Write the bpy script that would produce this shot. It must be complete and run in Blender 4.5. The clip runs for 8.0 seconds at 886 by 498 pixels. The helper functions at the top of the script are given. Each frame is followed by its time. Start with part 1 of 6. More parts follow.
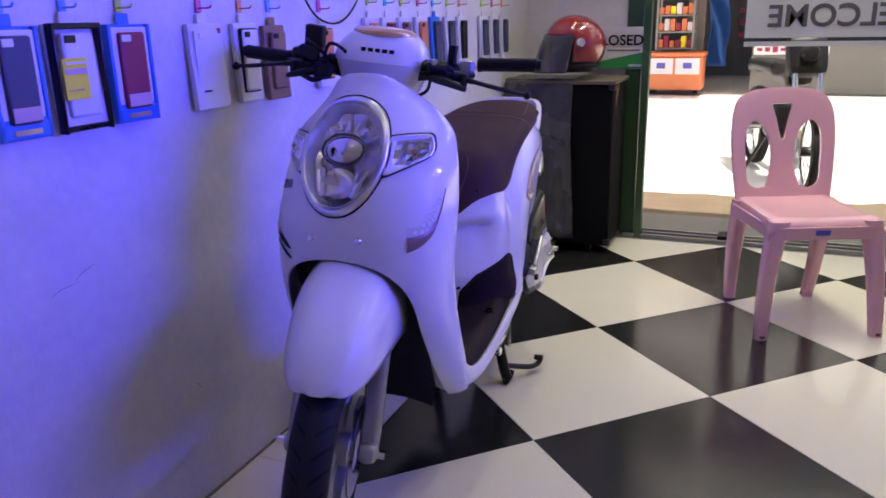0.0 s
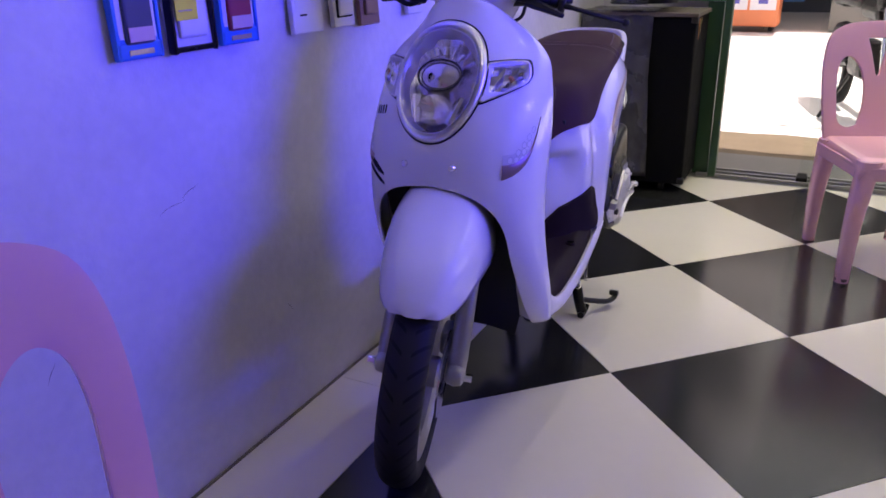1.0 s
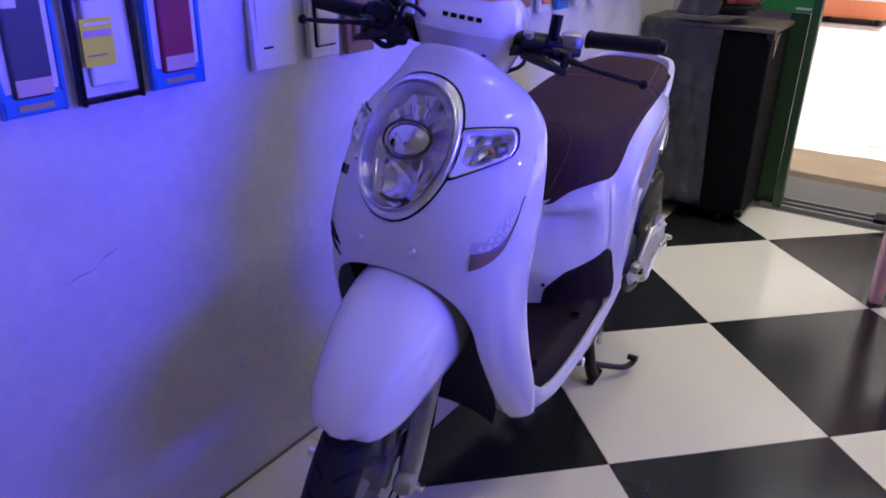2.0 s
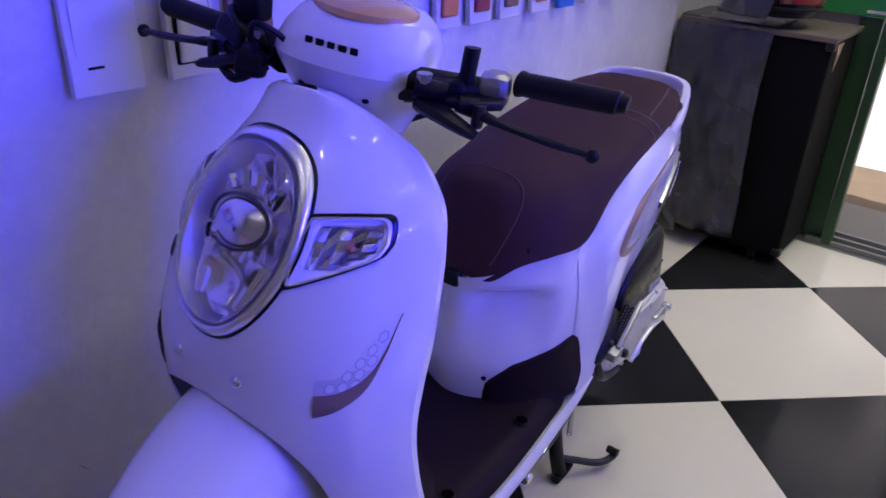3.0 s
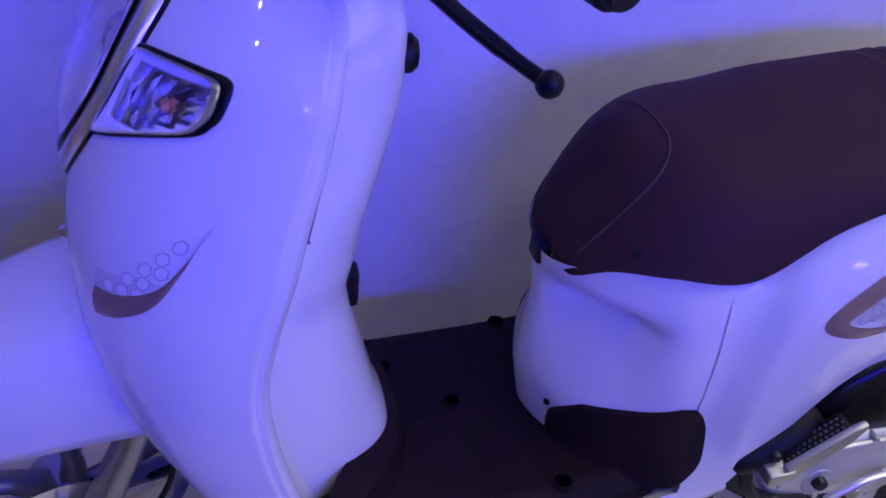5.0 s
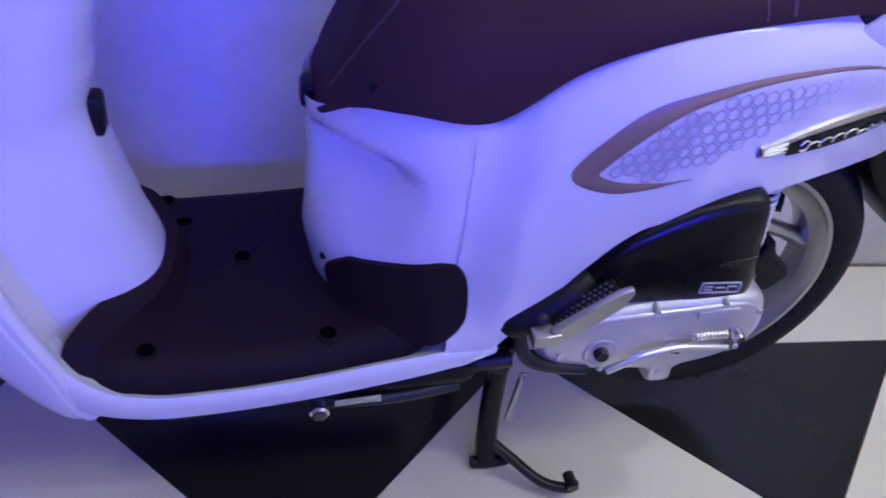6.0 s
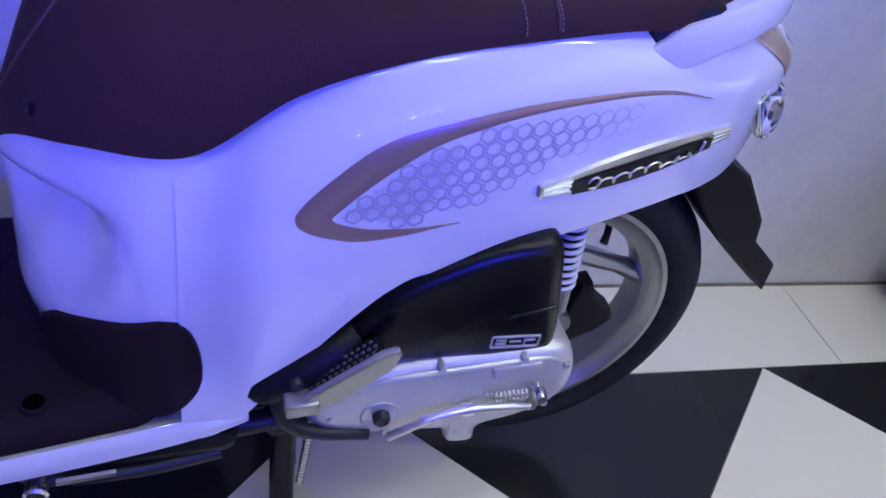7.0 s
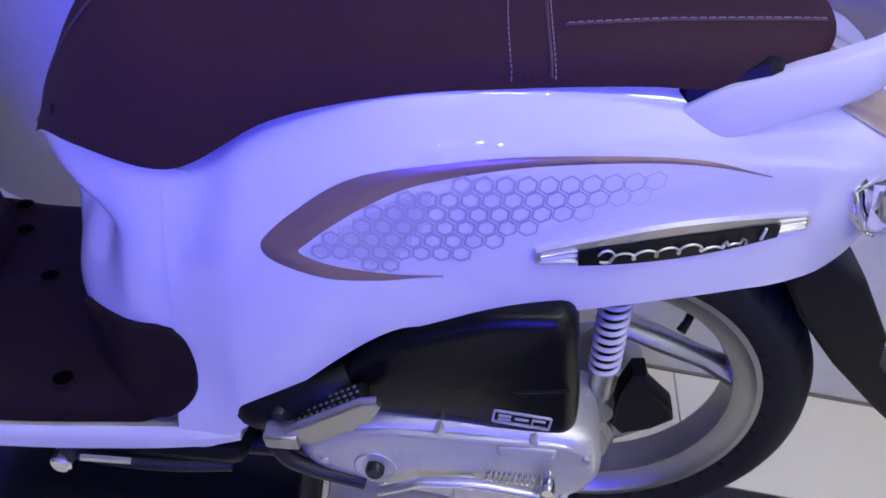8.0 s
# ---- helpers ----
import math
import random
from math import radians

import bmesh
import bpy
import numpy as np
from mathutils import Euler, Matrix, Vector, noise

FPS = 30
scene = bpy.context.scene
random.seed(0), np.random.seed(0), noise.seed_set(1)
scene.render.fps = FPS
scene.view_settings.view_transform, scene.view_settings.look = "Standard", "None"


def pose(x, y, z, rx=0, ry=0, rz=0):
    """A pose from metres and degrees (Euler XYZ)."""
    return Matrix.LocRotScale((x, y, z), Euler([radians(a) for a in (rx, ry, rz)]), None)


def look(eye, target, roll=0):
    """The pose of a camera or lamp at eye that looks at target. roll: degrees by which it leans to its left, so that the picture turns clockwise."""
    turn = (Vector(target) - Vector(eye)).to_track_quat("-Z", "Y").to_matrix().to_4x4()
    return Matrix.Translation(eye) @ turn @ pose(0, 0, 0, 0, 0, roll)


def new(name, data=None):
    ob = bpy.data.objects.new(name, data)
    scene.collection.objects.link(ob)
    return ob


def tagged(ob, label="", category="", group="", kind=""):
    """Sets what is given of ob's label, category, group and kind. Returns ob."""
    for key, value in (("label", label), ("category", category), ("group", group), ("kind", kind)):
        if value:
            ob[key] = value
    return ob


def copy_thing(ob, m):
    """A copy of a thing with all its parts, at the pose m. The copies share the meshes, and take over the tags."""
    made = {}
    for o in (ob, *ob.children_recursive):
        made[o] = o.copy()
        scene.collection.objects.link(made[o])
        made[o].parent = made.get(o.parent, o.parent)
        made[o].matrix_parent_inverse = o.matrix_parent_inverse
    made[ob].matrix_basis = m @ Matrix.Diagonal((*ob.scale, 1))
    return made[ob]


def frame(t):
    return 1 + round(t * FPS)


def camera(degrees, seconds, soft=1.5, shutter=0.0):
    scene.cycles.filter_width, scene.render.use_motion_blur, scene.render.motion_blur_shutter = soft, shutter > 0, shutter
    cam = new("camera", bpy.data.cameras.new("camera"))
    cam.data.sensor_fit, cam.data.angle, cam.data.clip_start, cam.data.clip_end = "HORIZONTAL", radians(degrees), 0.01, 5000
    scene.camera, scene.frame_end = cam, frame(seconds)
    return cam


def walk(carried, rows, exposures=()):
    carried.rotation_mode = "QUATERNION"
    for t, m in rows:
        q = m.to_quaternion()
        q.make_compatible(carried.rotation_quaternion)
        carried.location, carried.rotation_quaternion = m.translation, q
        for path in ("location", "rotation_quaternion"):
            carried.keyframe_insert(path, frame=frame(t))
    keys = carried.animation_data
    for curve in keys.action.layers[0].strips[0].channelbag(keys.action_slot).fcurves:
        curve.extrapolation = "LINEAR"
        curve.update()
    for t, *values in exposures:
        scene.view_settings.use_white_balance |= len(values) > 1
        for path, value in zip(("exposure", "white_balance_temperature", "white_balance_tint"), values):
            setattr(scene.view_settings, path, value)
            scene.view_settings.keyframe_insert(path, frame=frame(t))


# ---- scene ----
cam = camera(59.8, 8.0, 1.6, 0.2)
PATH = [
    (0, (-1.801, -0.502, 1.101), (-0.034, 0.24, 0.529), -1.3),
    (0.5, (-1.837, -0.442, 1.102), (-0.126, 0.394, 0.49), -2.2),
    (1, (-1.852, -0.433, 1.084), (-0.188, 0.412, 0.365), -1.1),
    (1.5, (-1.707, -0.454, 1.106), (-0.097, 0.429, 0.313), -0.6),
    (2, (-1.473, -0.46, 1.211), (0.065, 0.53, 0.403), 1.4),
    (2.2, (-1.38, -0.456, 1.238), (0.155, 0.536, 0.427), 2.8),
    (3.3, (-0.791, -0.387, 1.234), (0.509, 0.792, 0.275), 3.7),
    (3.5, (-0.696, -0.373, 1.208), (0.47, 0.885, 0.181), 5.0),
    (4, (-0.482, -0.33, 1.164), (0.327, 1.069, -0.013), 7.4),
    (4.2, (-0.404, -0.335, 1.15), (0.197, 1.153, -0.043), 7.1),
    (5.3, (-0.29, -0.488, 1.079), (0.139, 1.118, -0.034), 7.4),
    (5.5, (-0.251, -0.518, 1.053), (0.187, 1.053, -0.105), 9.0),
    (6, (-0.028, -0.529, 1.039), (0.404, 0.973, -0.209), 10.4),
    (6.5, (0.116, -0.495, 1.032), (0.661, 0.975, -0.21), 11.2),
    (7, (0.214, -0.413, 1.027), (0.782, 1.044, -0.22), 13.9),
    (7.5, (0.308, -0.355, 1.025), (0.659, 1.145, -0.25), 12.1),
    (8, (0.45, -0.375, 1.031), (0.389, 1.183, -0.222), 8.4),
]
walk(cam, [(t, look(eye, target, roll)) for t, eye, target, roll in PATH], exposures=[(0.0, 0.57, 6750, 15), (1.0, 0.50, 6600, 19), (2.0, 0.45, 6400, 18), (3.5, 0.30, 5950, 25), (4.0, 0.26, 5850, 28), (5.5, 0.17, 5750, 30), (6.0, 0.44, 5550, 23), (6.5, 0.49, 5350, 21), (7.2, 0.39, 5300, 20), (8.0, 0.53, 5700, 20)])

# ---------- world, sun, lamps ----------
world = bpy.data.worlds.new("sky")
scene.world = world
world.use_nodes = True
_wn = world.node_tree.nodes
_sky = _wn.new("ShaderNodeTexSky")
_sky.sky_type, _sky.sun_disc = "NISHITA", False
_sky.dust_density, _sky.air_density = 8.0, 0.6
_sky.sun_elevation, _sky.sun_rotation = radians(74), radians(235)
world.node_tree.links.new(_sky.outputs[0], _wn["Background"].inputs[0])
_wn["Background"].inputs[1].default_value = 0.15


def lamp(name, kind, energy, colour, m, size=(0.1, 0.1), angle=0.5, spread=180):
    data = bpy.data.lights.new(name, kind)
    data.energy, data.color = energy, colour
    if kind == "SUN":
        data.angle = radians(angle)
    elif kind == "AREA":
        data.shape, data.size, data.size_y = "RECTANGLE", *size
        data.spread = radians(spread)
    ob = new(name, data)
    ob.matrix_world = m
    return ob


lamp("sun", "SUN", 5.0, (1, 0.96, 0.90), look((0, 0, 0), (0.16, 0.22, -1)))
# two fill lamps added under the ceiling, no fittings known there
lamp("ceiling_fill_lamp", "AREA", 6.2, (0.94, 1.0, 0.76), look((1.9, -0.75, 2.72), (1.85, -0.75, 0)), (0.09, 1.2), spread=95)
lamp("ceiling_fill_lamp", "AREA", 2.3, (0.98, 1.0, 0.66), look((1.60, 0.12, 2.72), (1.60, 0.15, 0)), (1.0, 0.09))
# daylight in the upper half of the open shop front
lamp("door_daylight", "AREA", 4.2, (0.95, 1.0, 0.90), look((2.13, -1.45, 1.98), (0.0, -1.25, 1.05)), (2.7, 0.8))
# thin light strips along the ceiling and small white downlights at their ends and towards the door
for x, y, wide, p in ((-0.55, -1.15, 0.42, 0.55), (0.45, -1.0, 0.40, 0.7)):
    lamp("strip_lamp", "AREA", p, (0.98, 0.97, 0.80), look((x, y, 2.74), (x, y + 0.001, 0)), (wide, 0.024), spread=110)
# at x -1.25 and 1.15: fill added for the wall and floor
for x, y, p in ((-1.25, -0.20, 0.80), (0.02, -1.12, 0.7), (0.84, -0.98, 0.7), (1.0, -0.75, 0.8), (1.15, 0.2, 1.6)):
    lamp("downlight_and_fill_lamp", "AREA", p, (0.98, 0.96, 0.74), look((x, y, 2.74), (x, y, 0)), (0.034, 0.034), spread=92)
# row of blue lamps facing the display wall, placed from the shadows on it
for k in range(9):
    x, z = -0.72 + 0.20 * k, 1.42 + 0.16 * (k % 2)
    lamp("blue_lamp", "AREA", 1.9 + 0.14 * k, (0.047, 0.038, 1.0), look((x, -2.4, z), (x - 0.50, 0.6, z + 0.08)), (0.05, 0.04), spread=72)


# ---------- materials ----------
def material(name, colour, rough=0.5, metal=0.0, coat=0.0, vary=0.12, scale=6.0, bump=0.0, fine=90.0, spread=0.08, spec=0.5, random_piece=0.0):
    m = bpy.data.materials.new(name)
    m.use_nodes = True
    n, l = m.node_tree.nodes, m.node_tree.links
    b = n["Principled BSDF"]
    tc = n.new("ShaderNodeTexCoord")
    big, small = n.new("ShaderNodeTexNoise"), n.new("ShaderNodeTexNoise")
    big.inputs["Scale"].default_value, big.inputs["Detail"].default_value = scale, 5
    small.inputs["Scale"].default_value, small.inputs["Detail"].default_value = fine, 3
    for q in (big, small):
        l.new(tc.outputs["Object"], q.inputs["Vector"])
    mix = n.new("ShaderNodeMix")
    mix.data_type = "RGBA"
    mix.inputs[6].default_value = (*[c * (1 - vary) for c in colour], 1)
    mix.inputs[7].default_value = (*[min(1, c * (1 + vary)) for c in colour], 1)
    add = n.new("ShaderNodeMath")
    add.operation = "MULTIPLY_ADD"
    l.new(small.outputs[0], add.inputs[0])
    add.inputs[1].default_value = 0.35
    l.new(big.outputs[0], add.inputs[2])
    sub = n.new("ShaderNodeMath")
    sub.operation = "SUBTRACT"
    sub.use_clamp = True
    l.new(add.outputs[0], sub.inputs[0])
    sub.inputs[1].default_value = 0.17
    last = sub.outputs[0]
    if random_piece:
        info = n.new("ShaderNodeObjectInfo")
        r = n.new("ShaderNodeMath")
        r.operation = "MULTIPLY_ADD"
        l.new(info.outputs["Random"], r.inputs[0])
        r.inputs[1].default_value = random_piece
        l.new(last, r.inputs[2])
        last = r.outputs[0]
    l.new(last, mix.inputs[0])
    l.new(mix.outputs[2], b.inputs["Base Color"])
    ramp = n.new("ShaderNodeMapRange")
    ramp.inputs[3].default_value, ramp.inputs[4].default_value = max(0.02, rough - spread), min(1, rough + spread)
    l.new(big.outputs[0], ramp.inputs[0])
    l.new(ramp.outputs[0], b.inputs["Roughness"])
    b.inputs["Metallic"].default_value = metal
    b.inputs["Coat Weight"].default_value = coat
    b.inputs["Coat Roughness"].default_value = 0.018
    b.inputs["Specular IOR Level"].default_value = spec
    if bump:
        bp = n.new("ShaderNodeBump")
        bp.inputs["Strength"].default_value, bp.inputs["Distance"].default_value = bump, 0.004
        l.new(small.outputs[0], bp.inputs["Height"])
        l.new(bp.outputs[0], b.inputs["Normal"])
    return m


def clear(name, colour=(1, 1, 1), rough=0.02, ior=1.45):
    m = bpy.data.materials.new(name)
    m.use_nodes = True
    b = m.node_tree.nodes["Principled BSDF"]
    b.inputs["Base Color"].default_value = (*colour, 1)
    b.inputs["Transmission Weight"].default_value, b.inputs["Roughness"].default_value, b.inputs["IOR"].default_value = 1, rough, ior
    return m


def plaster():
    """White wall paint over rough render: trowel waves, scuffs and grey dirt blotches."""
    m = material("wall_paint", (0.70, 0.685, 0.67), 0.55, vary=0.24, scale=3.4, fine=40, bump=0.0)
    n, l = m.node_tree.nodes, m.node_tree.links
    b = n["Principled BSDF"]
    tc = n.new("ShaderNodeTexCoord")
    wave, grit = n.new("ShaderNodeTexNoise"), n.new("ShaderNodeTexNoise")
    wave.inputs["Scale"].default_value, wave.inputs["Detail"].default_value = 4.5, 5
    grit.inputs["Scale"].default_value = 160
    for q in (wave, grit):
        l.new(tc.outputs["Object"], q.inputs["Vector"])
    add = n.new("ShaderNodeMath")
    add.operation = "MULTIPLY_ADD"
    l.new(grit.outputs[0], add.inputs[0])
    add.inputs[1].default_value = 0.012
    l.new(wave.outputs[0], add.inputs[2])
    bp = n.new("ShaderNodeBump")
    bp.inputs["Strength"].default_value, bp.inputs["Distance"].default_value = 0.7, 0.02
    l.new(add.outputs[0], bp.inputs["Height"])
    l.new(bp.outputs[0], b.inputs["Normal"])
    return m


WALL = plaster()
PLAIN = material("ceiling_paint", (0.7, 0.69, 0.66), 0.7, bump=0.1)
TILE_WHITE = material("white_tile", (0.80, 0.755, 0.65), 0.13, vary=0.05, scale=3, fine=30, spread=0.05, random_piece=0.3)
TILE_BLACK = material("black_tile", (0.017, 0.0172, 0.0185), 0.16, vary=0.25, scale=4, fine=60, spread=0.05, random_piece=0.3)
GRIME = material("grime", (0.20, 0.175, 0.145), 0.9, vary=0.6, scale=14)
CLEARLENS = material("pale_clear_lens", (0.62, 0.60, 0.58), 0.12, coat=1.0, vary=0.15, scale=60)
GROUT = material("grout", (0.24, 0.22, 0.19), 0.8)
WHITE = material("white_pearl_paint", (0.76, 0.75, 0.745), 0.35, coat=1.0, spec=0.2, vary=0.015, scale=3, spread=0.03)
SILVER = material("cast_aluminium", (0.44, 0.44, 0.435), 0.36, metal=1.0, vary=0.12, scale=14, bump=0.15, fine=300)
CHROME = material("chrome", (0.86, 0.86, 0.87), 0.14, metal=1.0, vary=0.03, spread=0.03)
SATIN = material("satin_chrome", (0.88, 0.87, 0.86), 0.30, metal=1.0, vary=0.04, spread=0.05)
MIRROR_CHROME = material("polished_chrome", (0.86, 0.85, 0.84), 0.12, metal=1.0, vary=0.04, spread=0.05)
REFLECT = material("lamp_reflector", (0.76, 0.73, 0.69), 0.17, metal=1.0, vary=0.05, spread=0.04)
RUBBER = material("tyre_rubber", (0.007, 0.007, 0.008), 0.6, spec=0.2, vary=0.3, scale=20, bump=0.2)
BLACK = material("black_plastic", (0.005, 0.005, 0.0056), 0.45, spec=0.25, vary=0.25, scale=18, bump=0.15, fine=400)
GLOSSBLACK = material("gloss_black", (0.003, 0.003, 0.0042), 0.28, spec=0.3, vary=0.2, spread=0.05)
STEEL = material("black_steel", (0.025, 0.024, 0.024), 0.38, metal=0.3, vary=0.3, scale=25, bump=0.2)
MAT = material("brown_rubber_mat", (0.018, 0.0092, 0.0105), 0.6, spec=0.14, vary=0.15, scale=9, bump=0.12, fine=500)
SEAT = material("brown_vinyl", (0.052, 0.0235, 0.024), 0.58, spec=0.1, vary=0.14, scale=8, bump=0.2, fine=420)
SEAM = material("seam_vinyl", (0.085, 0.045, 0.042), 0.6, vary=0.1)
STITCH = material("pale_thread", (0.27, 0.235, 0.22), 0.8)
GOLD = material("bronze_band", (0.31, 0.215, 0.18), 0.30, metal=0.4, vary=0.06)
PALE = material("pale_decal", (0.76, 0.75, 0.77), 0.3, coat=0.6, vary=0.04)
HEXA = material("grey_decal", (0.46, 0.45, 0.50), 0.3, coat=0.6, vary=0.05)
PRINT = material("pale_grey_print", (0.60, 0.585, 0.62), 0.3, coat=0.6, vary=0.12, scale=900, fine=1400)
# near-black that puts the shade down the mat's holes into colour
HOLE = material("hole_shade", (0.0012, 0.0012, 0.0013), 0.9, spec=0.02, vary=0.2)
ROUGHALU = material("worn_dark_aluminium", (0.16, 0.16, 0.17), 0.5, metal=0.6, vary=0.2)
GAP = material("shut_line", (0.10, 0.095, 0.11), 0.6, vary=0.1)
CASE = material("sand_cast_case", (0.66, 0.655, 0.60), 0.38, metal=0.55, vary=0.10, scale=12, bump=0.2, fine=260)
AMBER = material("amber_lens", (0.52, 0.22, 0.09), 0.15, coat=0.8, vary=0.05)
AMBERGLASS = material("amber_meter_glass", (0.70, 0.42, 0.13), 0.15, coat=0.8, vary=0.08)
TAN = material("gold_tail_lens", (0.45, 0.36, 0.22), 0.2, coat=0.8, vary=0.1)
GLASS = clear("clear_lens")
PANE = clear("door_glass", (0.93, 0.97, 0.95))
PINK = material("pink_plastic", (0.86, 0.48, 0.54), 0.2, coat=0.6, vary=0.05, scale=5, spread=0.06)


# ---------- mesh helpers ----------
def part(name, bm, mat, parent=None, label="", m=None, smooth=True, kind=""):
    me = bpy.data.meshes.new(name)
    if isinstance(bm, tuple):
        me.from_pydata(bm[0], [], bm[1])
        bm = bmesh.new()
        bm.from_mesh(me)
    bmesh.ops.recalc_face_normals(bm, faces=bm.faces)
    for f in bm.faces:
        f.smooth = smooth
    for e in bm.edges:
        if e.smooth and e.calc_face_angle(0.0) > radians(38):
            e.smooth = False
    bm.to_mesh(me)
    bm.free()
    me.materials.append(mat)
    ob = new(name, me)
    if parent:
        ob.parent = parent
    if m is not None:
        ob.matrix_basis = m
    if label:
        ob["label"] = label
    if kind:
        ob["kind"] = kind
    return ob


def thing(name, label, category, m=None, group="", kind=""):
    ob = new(name)
    ob.empty_display_size = 0.05
    if m is not None:
        ob.matrix_basis = m
    return tagged(ob, label, category, group, kind)


def box(sx, sy, sz, bevel=0.004, at=(0, 0, 0), segs=2, m=None, bm=None):
    """A bevelled box, its centre at the given place, added to bm."""
    own = bmesh.new()
    bmesh.ops.create_cube(own, size=1)
    bmesh.ops.scale(own, vec=(sx, sy, sz), verts=own.verts)
    if bevel:
        bmesh.ops.bevel(own, geom=own.edges[:], offset=min(bevel, 0.45 * min(sx, sy, sz)), segments=segs, affect="EDGES", profile=0.5)
        for f in sorted(own.faces, key=lambda q: -q.calc_area())[:6]:
            for e in f.edges:
                e.smooth = False
    bmesh.ops.transform(own, matrix=Matrix.Translation(at) @ (m or Matrix()), verts=own.verts)
    return join(bm, own)


def join(bm, own):
    if bm is None:
        return own
    me = bpy.data.meshes.new("tmp")
    own.to_mesh(me)
    own.free()
    bm.from_mesh(me)
    bpy.data.meshes.remove(me)
    return bm


def grid(rows, close_u=False, close_v=False, cap=False):
    """(verts, faces) of rows of points."""
    h, w = len(rows), len(rows[0])
    verts = [tuple(p) for r in rows for p in r]
    faces = []
    for i in range(h if close_v else h - 1):
        for j in range(w if close_u else w - 1):
            a, b = i * w + j, i * w + (j + 1) % w
            c, d = ((i + 1) % h) * w + (j + 1) % w, ((i + 1) % h) * w + j
            faces.append((a, b, c, d))
    if cap:
        faces.append(tuple(range(w))[::-1])
        faces.append(tuple((h - 1) * w + j for j in range(w)))
    return verts, faces


def mesh(vf, bm=None, weld=0.0):
    me = bpy.data.meshes.new("tmp")
    me.from_pydata(vf[0], [], vf[1])
    bm = bm or bmesh.new()
    bm.from_mesh(me)
    bpy.data.meshes.remove(me)
    if weld:
        bmesh.ops.remove_doubles(bm, verts=bm.verts, dist=weld)
    return bm


def tube(points, radius, sides=10, bm=None, flat=1.0, cap=True):
    """A rod along points; radius a number or one per point; flat squeezes it across."""
    pts = [Vector(p) for p in points]
    rad = radius if isinstance(radius, (list, tuple)) else [radius] * len(pts)
    rows, up = [], None
    for i, p in enumerate(pts):
        t = (pts[min(i + 1, len(pts) - 1)] - pts[max(i - 1, 0)]).normalized()
        if up is None:
            up = Vector((0, 0, 1)) if abs(t.z) < 0.9 else Vector((1, 0, 0))
        side = t.cross(up).normalized()
        up = side.cross(t).normalized()
        rows.append([p + rad[i] * (math.cos(a) * side + flat * math.sin(a) * up) for a in [2 * math.pi * k / sides for k in range(sides)]])
    return mesh(grid(rows, close_u=True, cap=cap), bm)


def bend(points, n=6):
    """Catmull-Rom points through the given ones."""
    p = [Vector(q) for q in points]
    p = [2 * p[0] - p[1]] + p + [2 * p[-1] - p[-2]]
    out = []
    for i in range(1, len(p) - 2):
        for k in range(n):
            t = k / n
            out.append(0.5 * (2 * p[i] + t * (p[i + 1] - p[i - 1]) + t * t * (2 * p[i - 1] - 5 * p[i] + 4 * p[i + 1] - p[i + 2]) + t**3 * (3 * p[i] - p[i - 1] - 3 * p[i + 1] + p[i + 2])))
    return out + [p[-2]]


def lathe(profile, seg=48, bm=None, m=None):
    """profile: (radius, along) turned round the local y axis."""
    rows = [[(r * math.cos(a), y, r * math.sin(a)) for r, y in profile] for a in [2 * math.pi * k / seg for k in range(seg)]]
    own = mesh(grid(rows, close_v=True), weld=1e-6)
    if m is not None:
        bmesh.ops.transform(own, matrix=m, verts=own.verts)
    return join(bm, own)


def plate(outline, thick, axis="y", bevel=0.0, bm=None, m=None):
    """A slab from a 2D outline; axis is its thickness: 'y' (outline in x, z), 'z' (x, y) or 'x' (y, z)."""
    put = {"y": lambda a, b: (a, 0, b), "z": lambda a, b: (a, b, 0), "x": lambda a, b: (0, a, b)}[axis]
    own = bmesh.new()
    f = own.faces.new([own.verts.new(put(*p)) for p in outline])
    move = {"y": (0, thick, 0), "z": (0, 0, thick), "x": (thick, 0, 0)}[axis]
    r = bmesh.ops.extrude_face_region(own, geom=[f])
    bmesh.ops.translate(own, vec=move, verts=[v for v in r["geom"] if isinstance(v, bmesh.types.BMVert)])
    if bevel:
        caps = [e for e in own.edges if len({round(v.co["xyz".index(axis)], 6) for v in e.verts}) == 1]
        bmesh.ops.bevel(own, geom=caps, offset=bevel, segments=2, affect="EDGES", profile=0.5)
        own.normal_update()
        for f in own.faces:
            if abs(f.normal["xyz".index(axis)]) > 0.999:
                for e in f.edges:
                    e.smooth = False
    bmesh.ops.triangulate(own, faces=[q for q in own.faces if len(q.verts) > 4])
    if m is not None:
        bmesh.ops.transform(own, matrix=m, verts=own.verts)
    return join(bm, own)


def pillow(outline, y0, y1, soft):
    """A cast body: a smooth outline in x and z, from y0 (back) to y1 (face), its face edge rounded by soft."""
    ring = [(q.x, q.y) for q in bend([(*p, 0) for p in outline] + [(*outline[0], 0)], 4)[:-1]]
    cx, cz = sum(p[0] for p in ring) / len(ring), sum(p[1] for p in ring) / len(ring)
    rows = []
    out = -1 if y1 < y0 else 1
    for inset, y in [(0, y0), (0, y1 - out * soft)] + [(soft * (1 - math.cos(radians(a))), y1 - out * soft * (1 - math.sin(radians(a)))) for a in (22, 45, 68, 90)]:
        row = []
        for x, z in ring:
            d = math.hypot(x - cx, z - cz)
            f = 1 - inset / d
            row.append((cx + (x - cx) * f, y, cz + (z - cz) * f))
        rows.append(row)
    for f in (0.75, 0.5, 0.25, 0.02):
        rows.append([(cx + (x - cx) * f, y1 + out * 0.004 * (1 - f * f), cz + (z - cz) * f) for x, _, z in rows[5]])
    return mesh(grid(rows, close_u=True, cap=True))


